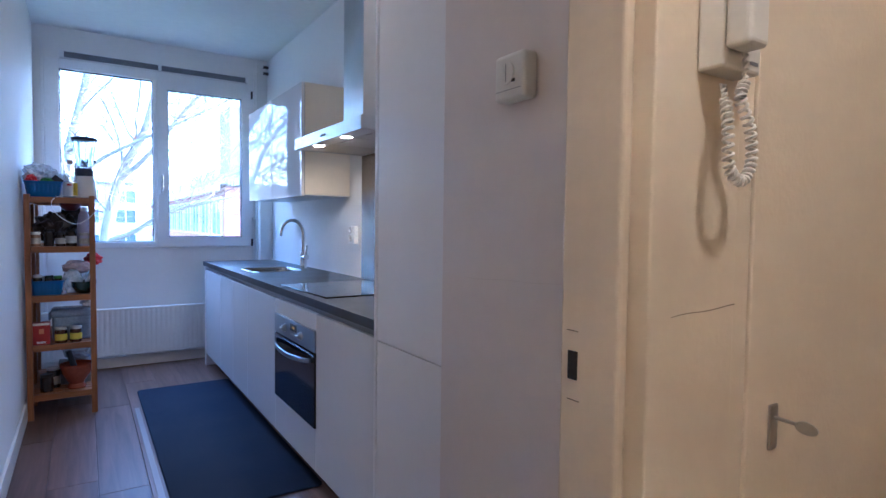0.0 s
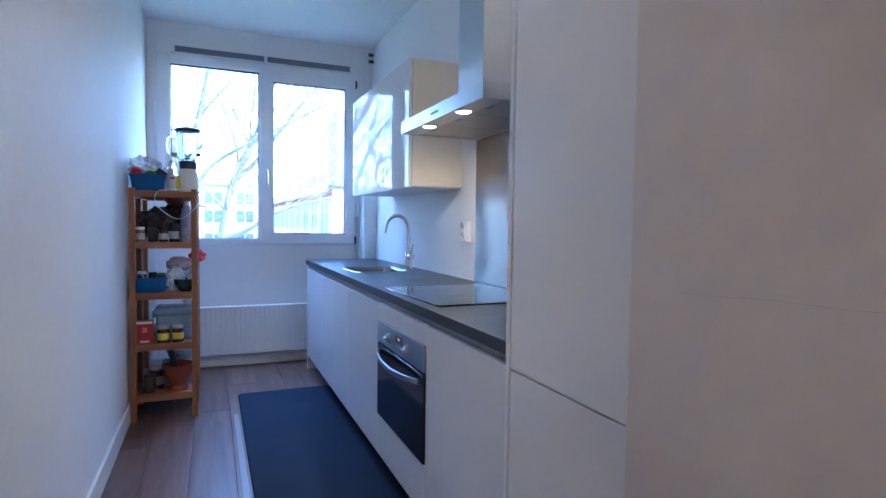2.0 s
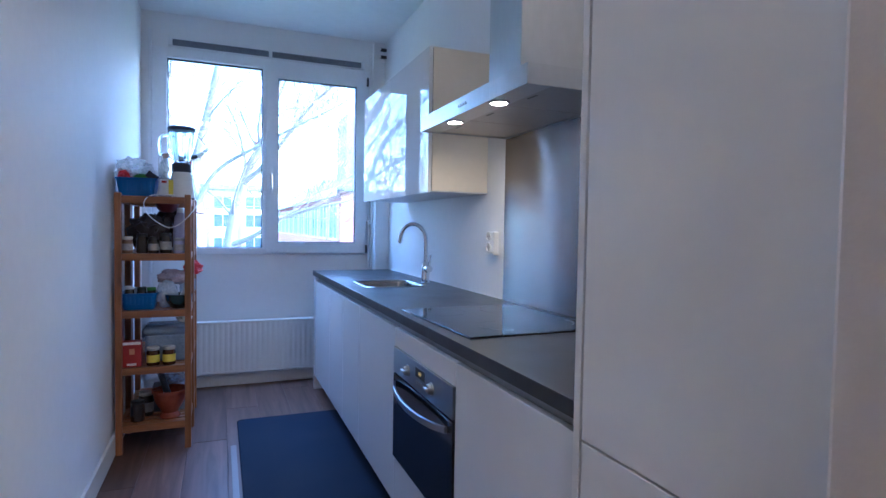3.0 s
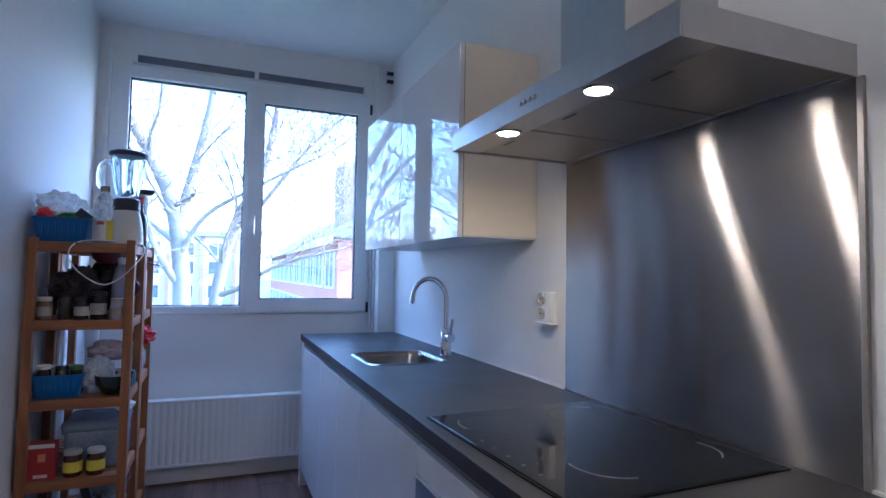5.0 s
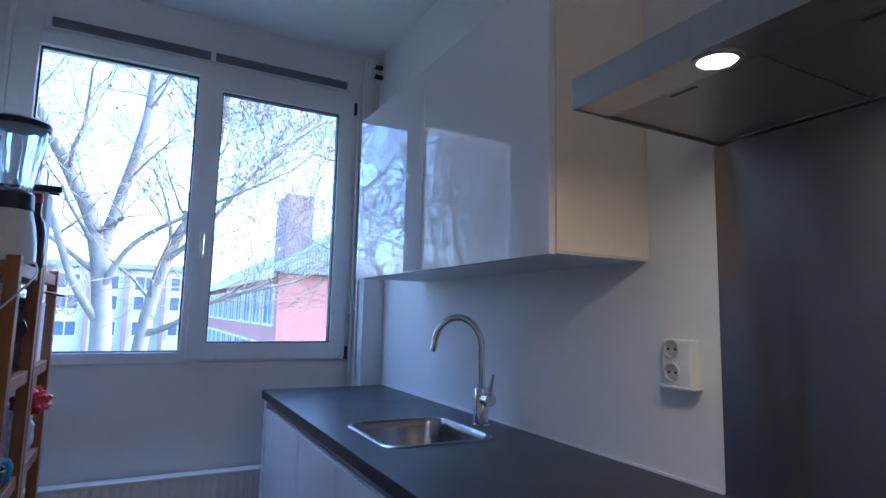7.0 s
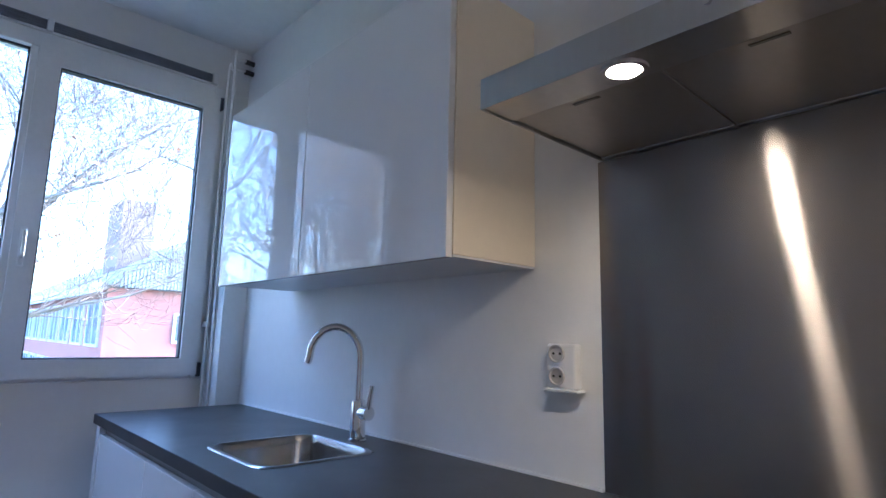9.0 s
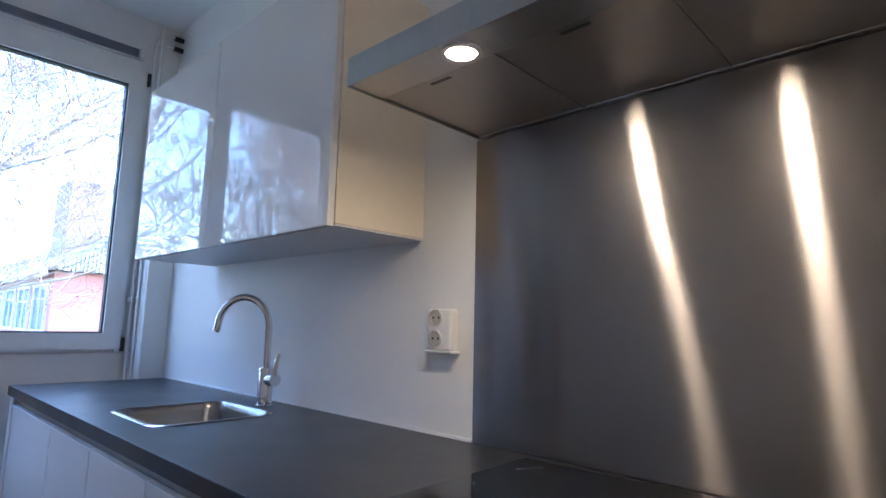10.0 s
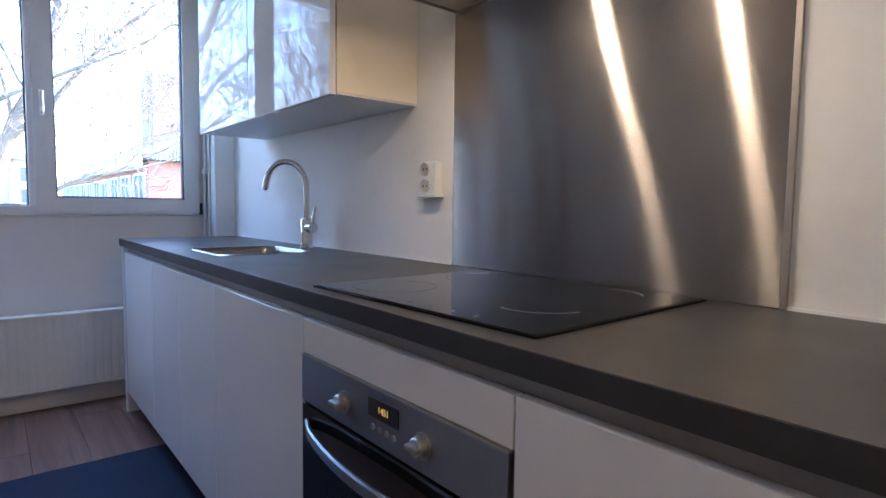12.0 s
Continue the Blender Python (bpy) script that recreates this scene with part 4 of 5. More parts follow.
for hx, hy, gm in ((0.23, 2.45, M_HALLLAMP), (0.60, 4.75, M_KITCHENLAMP)):
    hl = thing("ceiling_lamp", (hx, hy, ZC), "small warm glass ceiling lamp, switched on", "ceiling lamp", "ceiling lamps")
    part("base", lathe([(0.06, -0.03), (0.06, 0.0)], (hx, hy, ZC), 24), M_WPLASTIC, hl)
    g = 0.75 if gm is M_HALLLAMP else 1.0
    part("globe", lathe([(0.02, -0.03), (0.038 * g, -0.05), (0.045 * g, -0.08), (0.036 * g, -0.11), (0.012, -0.125)], (hx, hy, ZC), 24), gm, hl, "glowing globe", True)

# ---- shelf units ----
SHZ = (0.145, 0.438, 0.728, 1.018, 1.308)      # tops of the shelves
UX0, UX1 = -0.295, 0.052


def shelf_unit(y0, y1, label):
    s = thing("shelf_unit", ((UX0 + UX1) / 2, (y0 + y1) / 2, 0), label, "shelf", "wooden shelf units")
    p, w = 0.030, 0.036
    for x in (UX0, UX1 - p):
        for y in (y0, y1 - w):
            part("post", box(x, x + p, y, y + w, 0.0, SHZ[-1] + 0.014, 0.002), M_SHELF, s)
    for z in SHZ:
        for y in (y0 + 0.006, y1 - 0.024):
            part("rail", box(UX0 + p, UX1 - p, y, y + 0.018, z - 0.036, z, 0.0015), M_SHELFH, s)
        for x in (UX0 + 0.006, UX1 - 0.024):
            part("side_rail", box(x, x + 0.018, y0 + w, y1 - w, z - 0.036, z - 0.001, 0.0015), M_SHELF, s)
        m = 6
        step = (y1 - y0 - 0.052) / m
        for k in range(m):
            part("slat", box(UX0 + 0.025, UX1 - 0.025, y0 + 0.027 + k * step, y0 + 0.027 + (k + 0.72) * step, z - 0.012, z - 0.001, 0.001), M_SHELFH, s)
    return s


SY = 6.800
shelf_unit(SY, SY + 0.352, "orange-brown wooden shelf unit crowded with groceries")
shelf_unit(SY + 0.366, SY + 0.718, "orange-brown wooden shelf unit standing behind another")


# ---- things on the shelves ----
def jar(name, x, y, z, r, h, body, lid, label, label_mat=None, lid_h=0.016):
    t = thing(name, (x, y, z), label, "jar")
    part("glass", lathe([(r * 0.92, 0.0), (r, 0.004), (r, h - lid_h - 0.012), (r * 0.86, h - lid_h)], (x, y, z), 20), body, t, "", True)
    part("lid", lathe([(r * 0.93, h - lid_h), (r * 0.96, h - lid_h + 0.002), (r * 0.96, h - 0.002), (r * 0.90, h)], (x, y, z), 20), lid, t, "", True)
    if label_mat:
        part("label", lathe([(r + 0.0006, h * 0.18), (r + 0.0006, h * 0.58)], (x, y, z), 20, caps=False), label_mat, t, "", True)
    return t


def basket(x0, x1, y0, y1, z, h):
    """An open basket with flared, slotted sides."""
    t = thing("basket", ((x0 + x1) / 2, (y0 + y1) / 2, z), "blue plastic basket full of small packets", "basket", "blue baskets")
    d = 0.014
    bm = bmesh.new()
    lo = rounded(x0 + d, x1 - d, y0 + d, y1 - d, 0.018, z + 0.001, bm, 4)
    hi = rounded(x0, x1, y0, y1, 0.022, z + h, bm, 4)
    hi2 = rounded(x0 + 0.004, x1 - 0.004, y0 + 0.004, y1 - 0.004, 0.020, z + h, bm, 4)
    lo2 = rounded(x0 + d + 0.003, x1 - d - 0.003, y0 + d + 0.003, y1 - d - 0.003, 0.016, z + 0.004, bm, 4)
    for a, b in ((lo, hi), (hi, hi2), (hi2, lo2)):
        for i in range(len(a)):
            j = (i + 1) % len(a)
            bm.faces.new((a[i], a[j], b[j], b[i]))
    bm.faces.new(lo2)
    bm.faces.new(list(reversed(lo)))
    part("tub", bm, M_BLUE, t)
    bm = bmesh.new()
    a = rounded(x0 - 0.004, x1 + 0.004, y0 - 0.004, y1 + 0.004, 0.024, z + h - 0.008, bm, 4)
    b = rounded(x0 - 0.004, x1 + 0.004, y0 - 0.004, y1 + 0.004, 0.024, z + h + 0.001, bm, 4)
    c = rounded(x0 + 0.003, x1 - 0.003, y0 + 0.003, y1 - 0.003, 0.02, z + h + 0.001, bm, 4)
    for p, q in ((a, b), (b, c)):
        for i in range(len(p)):
            j = (i + 1) % len(p)
            bm.faces.new((p[i], p[j], q[j], q[i]))
    part("rim", bm, M_BLUE, t)
    n = 7
    for k in range(n):
        x = x0 + 0.03 + (x1 - x0 - 0.06) * k / (n - 1)
        part("rib", box(x - 0.005, x + 0.005, y0 + 0.001, y0 + 0.006, z + h * 0.30, z + h * 0.84, 0.001), M_BLUE, t)
    return t


def carton(name, x0, x1, y0, y1, z, h, body, label, bars=()):
    t = thing(name, ((x0 + x1) / 2, (y0 + y1) / 2, z), label, "carton")
    part("body", box(x0, x1, y0, y1, z, z + h, 0.0015), body, t)
    for m, u0, u1, v0, v1 in bars:
        part("print", box(x0 + (x1 - x0) * u0, x0 + (x1 - x0) * u1, y0 - 0.0006, y0 + 0.001, z + h * v0, z + h * v1), m, t)
    return t


Z1, Z2, Z3, Z4, Z5 = SHZ[4], SHZ[3], SHZ[2], SHZ[1], SHZ[0]

# top: basket with packets
basket(-0.295, -0.112, SY + 0.030, SY + 0.20, Z1, 0.092)
solo("plastic_bag", lump((-0.222, SY + 0.12, Z1 + 0.135), (0.074, 0.062, 0.058), 2, 0.38), M_BAG, "crumpled clear plastic bag in the basket", "bag", smooth=True)
solo("red_packet", lump((-0.255, SY + 0.075, Z1 + 0.102), (0.032, 0.026, 0.030), 3, 0.3), M_REDPL, "small red packet in the basket", "packet", smooth=True)
solo("green_packet", lump((-0.180, SY + 0.085, Z1 + 0.096), (0.040, 0.030, 0.022), 4, 0.4), M_GREEN, "small green packet in the basket", "packet", smooth=True)
solo("orange_packet", lump((-0.275, SY + 0.13, Z1 + 0.112), (0.022, 0.03, 0.036), 5, 0.3), M_ORANGE, "small orange packet in the basket", "packet", smooth=True)
bm = box(-0.165, -0.110, SY + 0.06, SY + 0.066, Z1 + 0.075, Z1 + 0.125, 0.002)
bmesh.ops.rotate(bm, cent=(-0.14, SY + 0.063, Z1 + 0.10), matrix=Matrix.Rotation(radians(38), 3, "Y"), verts=bm.verts)
solo("dark_packet", bm, M_NAVYLID, "flat dark packet sticking out of the basket", "packet")

# paper roll on a wire holder
rl = thing("paper_roll", (-0.115, SY + 0.27, Z1), "white paper roll on a wire holder", "paper roll")
part("roll", lathe([(0.016, 0.002), (0.040, 0.002), (0.034, 0.150), (0.014, 0.150)], (-0.115, SY + 0.27, Z1), 22), M_PAPER, rl, "", True)
part("wire", tube(smooth_path([(-0.12, SY + 0.27, Z1 + 0.14), (-0.122, SY + 0.27, Z1 + 0.21), (-0.115, SY + 0.27, Z1 + 0.235), (-0.106, SY + 0.27, Z1 + 0.21), (-0.108, SY + 0.27, Z1 + 0.14)], 5), 0.0025, 6), M_SATINMETAL, rl, "bent wire handle", True)

# plastic bottle with an orange cap
bx, by = -0.070, SY + 0.085
bt = thing("plastic_bottle", (bx, by, Z1), "clear plastic oil bottle with a grey-beige cap", "bottle")
part("body", lathe([(0.035, 0.0), (0.038, 0.004), (0.038, 0.100), (0.035, 0.112), (0.038, 0.127), (0.038, 0.148), (0.029, 0.178), (0.014, 0.198), (0.014, 0.206)], (bx, by, Z1), 22), M_PET, bt, "", True)
part("cap", lathe([(0.0165, 0.203), (0.0165, 0.224), (0.014, 0.227)], (bx, by, Z1), 18), M_CAP, bt, "grey-beige cap", True)
part("label", lathe([(0.0386, 0.012), (0.0386, 0.092)], (bx, by, Z1), 22, caps=False), M_PAPER, bt, "white label", True)
part("label_band", box(bx + 0.014, bx + 0.036, by - 0.036, by - 0.02, Z1 + 0.012, Z1 + 0.090), M_YELLOW, bt, "yellow label band")
part("label_mark", box(bx - 0.018, bx + 0.006, by - 0.0395, by - 0.03, Z1 + 0.072, Z1 + 0.084), M_RED, bt, "red mark")

# blender
bx, by = 0.003, SY + 0.105
bl = thing("blender", (bx, by, Z1), "white jug blender with a glass jar and dark lid", "blender")
part("base", lathe([(0.060, 0.0), (0.064, 0.004), (0.063, 0.034), (0.057, 0.090), (0.047, 0.134), (0.044, 0.138)], (bx, by, Z1), 32), M_BLENDER, bl, "cream-white motor base", True)
part("collar", lathe([(0.045, 0.134), (0.049, 0.138), (0.047, 0.178), (0.040, 0.184)], (bx, by, Z1), 32), M_NAVYLID, bl, "dark collar", True)
bm = bmesh.new()
rings = []
profile = [(0.037, 0.184, 0.0), (0.041, 0.198, 0.03), (0.048, 0.240, 0.06), (0.056, 0.296, 0.06), (0.062, 0.352, 0.02)]
profile += [(r - 0.006, z, f * 0.4) for r, z, f in reversed(profile[1:])] + [(0.022, 0.200, 0.0)]
for r, z, f in profile:
    rings.append([bm.verts.new((bx + r * (1 + f * math.cos(8 * a)) * math.cos(a), by + r * (1 + f * math.cos(8 * a)) * math.sin(a), Z1 + z)) for a in [2 * math.pi * i / 48 for i in range(48)]])
for a, b in zip(rings, rings[1:]):
    for i in range(48):
        j = (i + 1) % 48
        bm.faces.new((a[i], a[j], b[j], b[i]))
bm.faces.new(rings[-1])
bm.faces.new(list(reversed(rings[0])))
bmesh.ops.recalc_face_normals(bm, faces=bm.faces)
part("jar", bm, M_JAR, bl, "ribbed clear glass jar", True)
part("blades", lathe([(0.001, 0.196), (0.012, 0.197), (0.010, 0.212), (0.003, 0.222)], (bx, by, Z1), 12), M_CHROME, bl, "steel blades", True)
part("lid", lathe([(0.054, 0.350), (0.068, 0.352), (0.070, 0.366), (0.056, 0.374), (0.026, 0.376)], (bx, by, Z1), 32), M_NAVYLID, bl, "dark round lid", True)
part("handle", tube(smooth_path([(bx - 0.052, by + 0.01, Z1 + 0.322), (bx - 0.078, by + 0.02, Z1 + 0.330), (bx - 0.100, by + 0.025, Z1 + 0.318), (bx - 0.106, by + 0.025, Z1 + 0.285), (bx - 0.104, by + 0.024, Z1 + 0.240), (bx - 0.094, by + 0.02, Z1 + 0.226)], 5), 0.009, 12), M_JAR, bl, "clear glass handle", True)
part("cable", tube(smooth_path([(bx - 0.02, by - 0.055, Z1 + 0.012), (bx - 0.13, SY + 0.02, Z1 + 0.006), (bx - 0.165, SY - 0.012, Z1 - 0.035), (bx - 0.14, SY - 0.016, Z1 - 0.10), (bx - 0.06, SY - 0.016, Z1 - 0.155),
                                (bx + 0.0, SY - 0.014, Z1 - 0.135), (bx + 0.055, SY - 0.010, Z1 - 0.075), (bx + 0.075, SY + 0.05, Z1 - 0.03), (bx + 0.06, SY + 0.12, Z1 + 0.004), (bx + 0.035, SY + 0.14, Z1 + 0.006)], 8), 0.0024, 8), M_CORD, bl, "white power cable", True)

# behind on the second unit's top
bq = thing("brown_bottle", (0.028, SY + 0.30, Z1), "brown glass bottle behind the blender", "bottle")
part("glass", lathe([(0.028, 0.0), (0.030, 0.004), (0.030, 0.10), (0.024, 0.13), (0.012, 0.155), (0.012, 0.19)], (0.028, SY + 0.30, Z1), 20), M_BROWNGLASS, bq, "", True)
part("cap", lathe([(0.0135, 0.188), (0.0135, 0.215)], (0.028, SY + 0.30, Z1), 14), M_RED, bq, "", True)
kb = thing("knife_block", (0.005, SY + 0.47, Z1), "pale knife block with black knife handles", "knife block")
part("block", box(-0.055, 0.035, SY + 0.42, SY + 0.53, Z1, Z1 + 0.245, 0.004), M_PAPER, kb)
for k in range(4):
    part("knife_handle", box(-0.03 + 0.004 * k, 0.068 - 0.006 * k, SY + 0.43 + 0.024 * k, SY + 0.446 + 0.024 * k, Z1 + 0.248 + 0.006 * (k % 2), Z1 + 0.268 + 0.006 * (k % 2), 0.004), M_BLACK, kb, "black knife handle")
carton("blue_carton", -0.01, 0.03, SY + 0.375, SY + 0.405, Z1, 0.075, M_BLUE, "small blue carton on the rear shelf", ((M_PAPER, 0.1, 0.9, 0.5, 0.9),))
carton("white_carton", -0.26, -0.17, SY + 0.42, SY + 0.50, Z1, 0.13, M_PAPER, "white carton on the rear shelf")

# second shelf: jars, bags, beaker
jar("spice_jar", -0.245, SY + 0.055, Z2, 0.026, 0.085, M_SPICE, M_IVORY, "small spice jar with a pale label", M_LABEL)
jar("dark_jar", -0.180, SY + 0.075, Z2, 0.027, 0.10, M_DARKJAR, M_BLACK, "dark spice jar with a black lid")
jar("dark_jar", -0.125, SY + 0.050, Z2, 0.024, 0.085, M_DARKJAR, M_BLACK, "dark jar with a white label", M_LABEL)
jar("dark_jar", -0.070, SY + 0.060, Z2, 0.028, 0.105, M_DARKJAR, M_BLACK, "taller dark jar with a pale label", M_LABEL)
jar("square_jar", 0.000, SY + 0.050, Z2, 0.032, 0.080, M_PURPLE, M_GREYLID, "clear jar of purple-grey powder", M_LABEL)
bk = thing("blender_beaker", (-0.005, SY + 0.11, Z2), "pale tall plastic bottle between the jars", "bottle")
part("body", lathe([(0.034, 0.0), (0.036, 0.004), (0.036, 0.13), (0.028, 0.19), (0.016, 0.215)], (-0.005, SY + 0.13, Z2), 22), M_PURPLE, bk, "", True)
part("cap", lathe([(0.018, 0.212), (0.018, 0.238)], (-0.005, SY + 0.13, Z2), 16), M_WPLASTIC, bk, "", True)
solo("foil_bag", lump((-0.165, SY + 0.19, Z2 + 0.105), (0.085, 0.060, 0.085), 6, 0.45), M_BROWNBAG, "dark crumpled foil bag on the shelf", "bag", smooth=True)
solo("foil_bag", lump((-0.055, SY + 0.24, Z2 + 0.12), (0.075, 0.050, 0.105), 7, 0.45), M_BROWNBAG, "dark brown bag behind the jars", "bag", smooth=True)
solo("red_bowl", lathe([(0.03, 0.0), (0.05, 0.02), (0.062, 0.05), (0.058, 0.05), (0.046, 0.022), (0.0005, 0.006)], (-0.075, SY + 0.21, Z2 + 0.215), 22), M_DARKRED, "dark red bowl on top of the bags", "bowl", smooth=True)
bm = box(0.00, 0.108, SY + 0.40, SY + 0.56, Z2 + 0.225, Z2 + 0.232, 0.002)
bmesh.ops.rotate(bm, cent=(0.03, SY + 0.48, Z2 + 0.228), matrix=Matrix.Rotation(radians(12), 3, "Y"), verts=bm.verts)
solo("red_tray", bm, M_DARKRED, "thin red tray lying over the boxes", "tray")
carton("white_box", -0.10, 0.035, SY + 0.41, SY + 0.50, Z2, 0.205, M_WPLASTIC, "white appliance box on the rear shelf", ((M_GREYMARK, 0.2, 0.4, 0.2, 0.8),))
carton("white_box", -0.09, 0.030, SY + 0.52, SY + 0.64, Z2, 0.190, M_PAPER, "white carton on the rear shelf", ((M_GREYMARK, 0.6, 0.8, 0.2, 0.7),))

# third shelf: basket with jars, bags, bowl
basket(-0.280, -0.110, SY + 0.030, SY + 0.20, Z3, 0.085)
for i, (x, y, m) in enumerate(((-0.240, SY + 0.075, M_WPLASTIC), (-0.185, SY + 0.085, M_GREENDARK), (-0.142, SY + 0.110, M_GREEN))):
    jar("basket_jar", x, y, Z3 + 0.006, 0.023, 0.115 - 0.006 * i, M_DARKJAR, m, "small jar standing in the blue basket", M_LABEL)
carton("flat_packet", -0.25, -0.13, SY + 0.125, SY + 0.185, Z3 + 0.006, 0.098, M_PAPER, "white packet standing in the blue basket")
solo("pinkish_bag", lump((-0.045, SY + 0.17, Z3 + 0.155), (0.072, 0.062, 0.040), 8, 0.22), M_PINKBAG, "pinkish plastic bag lying on other bags", "bag", smooth=True)
solo("clear_bag", lump((-0.070, SY + 0.12, Z3 + 0.068), (0.052, 0.055, 0.072), 9, 0.25), M_BAG, "clear plastic bag with food", "bag", smooth=True)
solo("green_bowl", lathe([(0.028, 0.0), (0.040, 0.006), (0.062, 0.040), (0.068, 0.075), (0.063, 0.075), (0.056, 0.042), (0.0005, 0.012)], (-0.010, SY + 0.075, Z3), 26), M_GREENDARK, "dark green glazed mortar bowl", "bowl", smooth=True)
solo("pestle", tube([(-0.02, SY + 0.08, Z3 + 0.02), (0.03, SY + 0.11, Z3 + 0.115)], [0.012, 0.009], 12), M_SATINMETAL, "grey pestle leaning in the mortar bowl", "pestle", smooth=True)
solo("teal_pot", lathe([(0.025, 0.0), (0.036, 0.01), (0.040, 0.045), (0.032, 0.065), (0.028, 0.066)], (0.010, SY + 0.22, Z3), 22), surface("teal_plastic", (0.03, 0.16, 0.20), 0.3), "small teal pot on the shelf", "pot", smooth=True)
solo("red_bag", lump((0.045, SY + 0.44, Z3 + 0.185), (0.046, 0.040, 0.040), 11, 0.35), M_REDPL, "bright red bag top over the rear shelf", "bag", smooth=True)
solo("clear_bag", lump((0.010, SY + 0.46, Z3 + 0.085), (0.040, 0.060, 0.085), 12, 0.3), M_BAG, "clear bag standing under the red one", "bag", smooth=True)

# fourth shelf: red carton, two jars, storage tub
carton("red_carton", -0.268, -0.182, SY + 0.030, SY + 0.085, Z4, 0.130, M_RED, "red and white food carton on the shelf",
       ((M_PAPER, 0.02, 0.98, 0.88, 0.99), (M_PAPER, 0.25, 0.75, 0.06, 0.15), (M_ORANGE, 0.38, 0.66, 0.50, 0.72)))
for x in (-0.130, -0.055):
    jar("preserve_jar", x, SY + 0.055, Z4, 0.031, 0.095, M_AMBERJAR, M_GREYLID, "jar with a yellow label and grey-white lid", M_YELLOW)
tb = thing("storage_tub", (-0.06, SY + 0.20, Z4), "bluish translucent plastic storage tub", "tub")
part("tub", box(-0.175, 0.030, SY + 0.105, SY + 0.31, Z4, Z4 + 0.155, 0.022, seg=4), M_TUB, tb, "", True)
part("lid", box(-0.187, 0.036, SY + 0.098, SY + 0.318, Z4 + 0.140, Z4 + 0.188, 0.022, seg=5), M_TUB, tb, "domed lid", True)
part("lid_clip", box(-0.196, -0.184, SY + 0.17, SY + 0.23, Z4 + 0.120, Z4 + 0.165, 0.004), M_TUB, tb, "side clip")
solo("folded_cloth", lump((0.005, SY + 0.26, Z4 + 0.208), (0.035, 0.045, 0.022), 13, 0.4), M_PAPER, "pale folded cloth on the tub", "cloth", smooth=True)
carton("orange_carton", -0.035, 0.030, SY + 0.50, SY + 0.60, Z4, 0.150, M_ORANGEBOX, "orange-brown carton on the rear shelf", ((M_PAPER, 0.2, 0.8, 0.5, 0.8),))
carton("small_orange_carton", -0.02, 0.032, SY + 0.42, SY + 0.47, Z4, 0.085, M_ORANGEBOX, "small orange carton on the rear shelf")

# lowest shelf: clay mortar, jars, lids
cp = thing("clay_mortar", (-0.055, SY + 0.10, Z5), "red-brown clay mortar with a dark pestle", "mortar")
part("bowl", lathe([(0.048, 0.0), (0.052, 0.006), (0.042, 0.030), (0.050, 0.045), (0.078, 0.095), (0.086, 0.140), (0.080, 0.140), (0.070, 0.095), (0.0005, 0.06)], (-0.055, SY + 0.10, Z5), 30), M_CLAY, cp, "", True)
part("rim", lathe([(0.080, 0.138), (0.089, 0.136), (0.089, 0.150), (0.080, 0.151)], (-0.055, SY + 0.10, Z5), 30, caps=False), M_CLAY, cp, "", True)
part("pestle", tube([(-0.05, SY + 0.10, Z5 + 0.065), (-0.095, SY + 0.085, Z5 + 0.235)], [0.020, 0.015], 14), M_BLACK, cp, "dark wooden pestle", True)
jar("dark_jar", -0.205, SY + 0.080, Z5, 0.034, 0.105, M_DARKJAR, M_BLACK, "dark jar on the lowest shelf")
jar("dark_jar", -0.175, SY + 0.165, Z5, 0.036, 0.125, M_DARKJAR, M_GREYLID, "dark jar with a pale lid on the lowest shelf", M_LABEL)
solo("glass_bowl", lathe([(0.03, 0.0), (0.075, 0.03), (0.090, 0.075), (0.086, 0.075), (0.070, 0.033), (0.0005, 0.006)], (-0.045, SY + 0.235, Z5 + 0.14), 24), M_PET, "clear plastic bowl behind the mortar", "bowl", smooth=True)
carton("grey_box", -0.15, 0.020, SY + 0.20, SY + 0.31, Z5, 0.138, M_GREYMARK, "grey box at the back of the lowest shelf")
carton("white_box", -0.10, 0.03, SY + 0.42, SY + 0.60, Z5, 0.10, M_BLUE, "blue and white packet on the rear lowest shelf", ((M_PAPER, 0.1, 0.9, 0.3, 0.8),))

# ---- outdoors ----
GZ = -5.6
bm = bmesh.new()
bmesh.ops.create_grid(bm, x_segments=8, y_segments=8, size=600, matrix=Matrix.Translation((0, 0, GZ)))
solo("ground", bm, M_GRASS, "winter lawn between the blocks of flats", "ground", "structure")


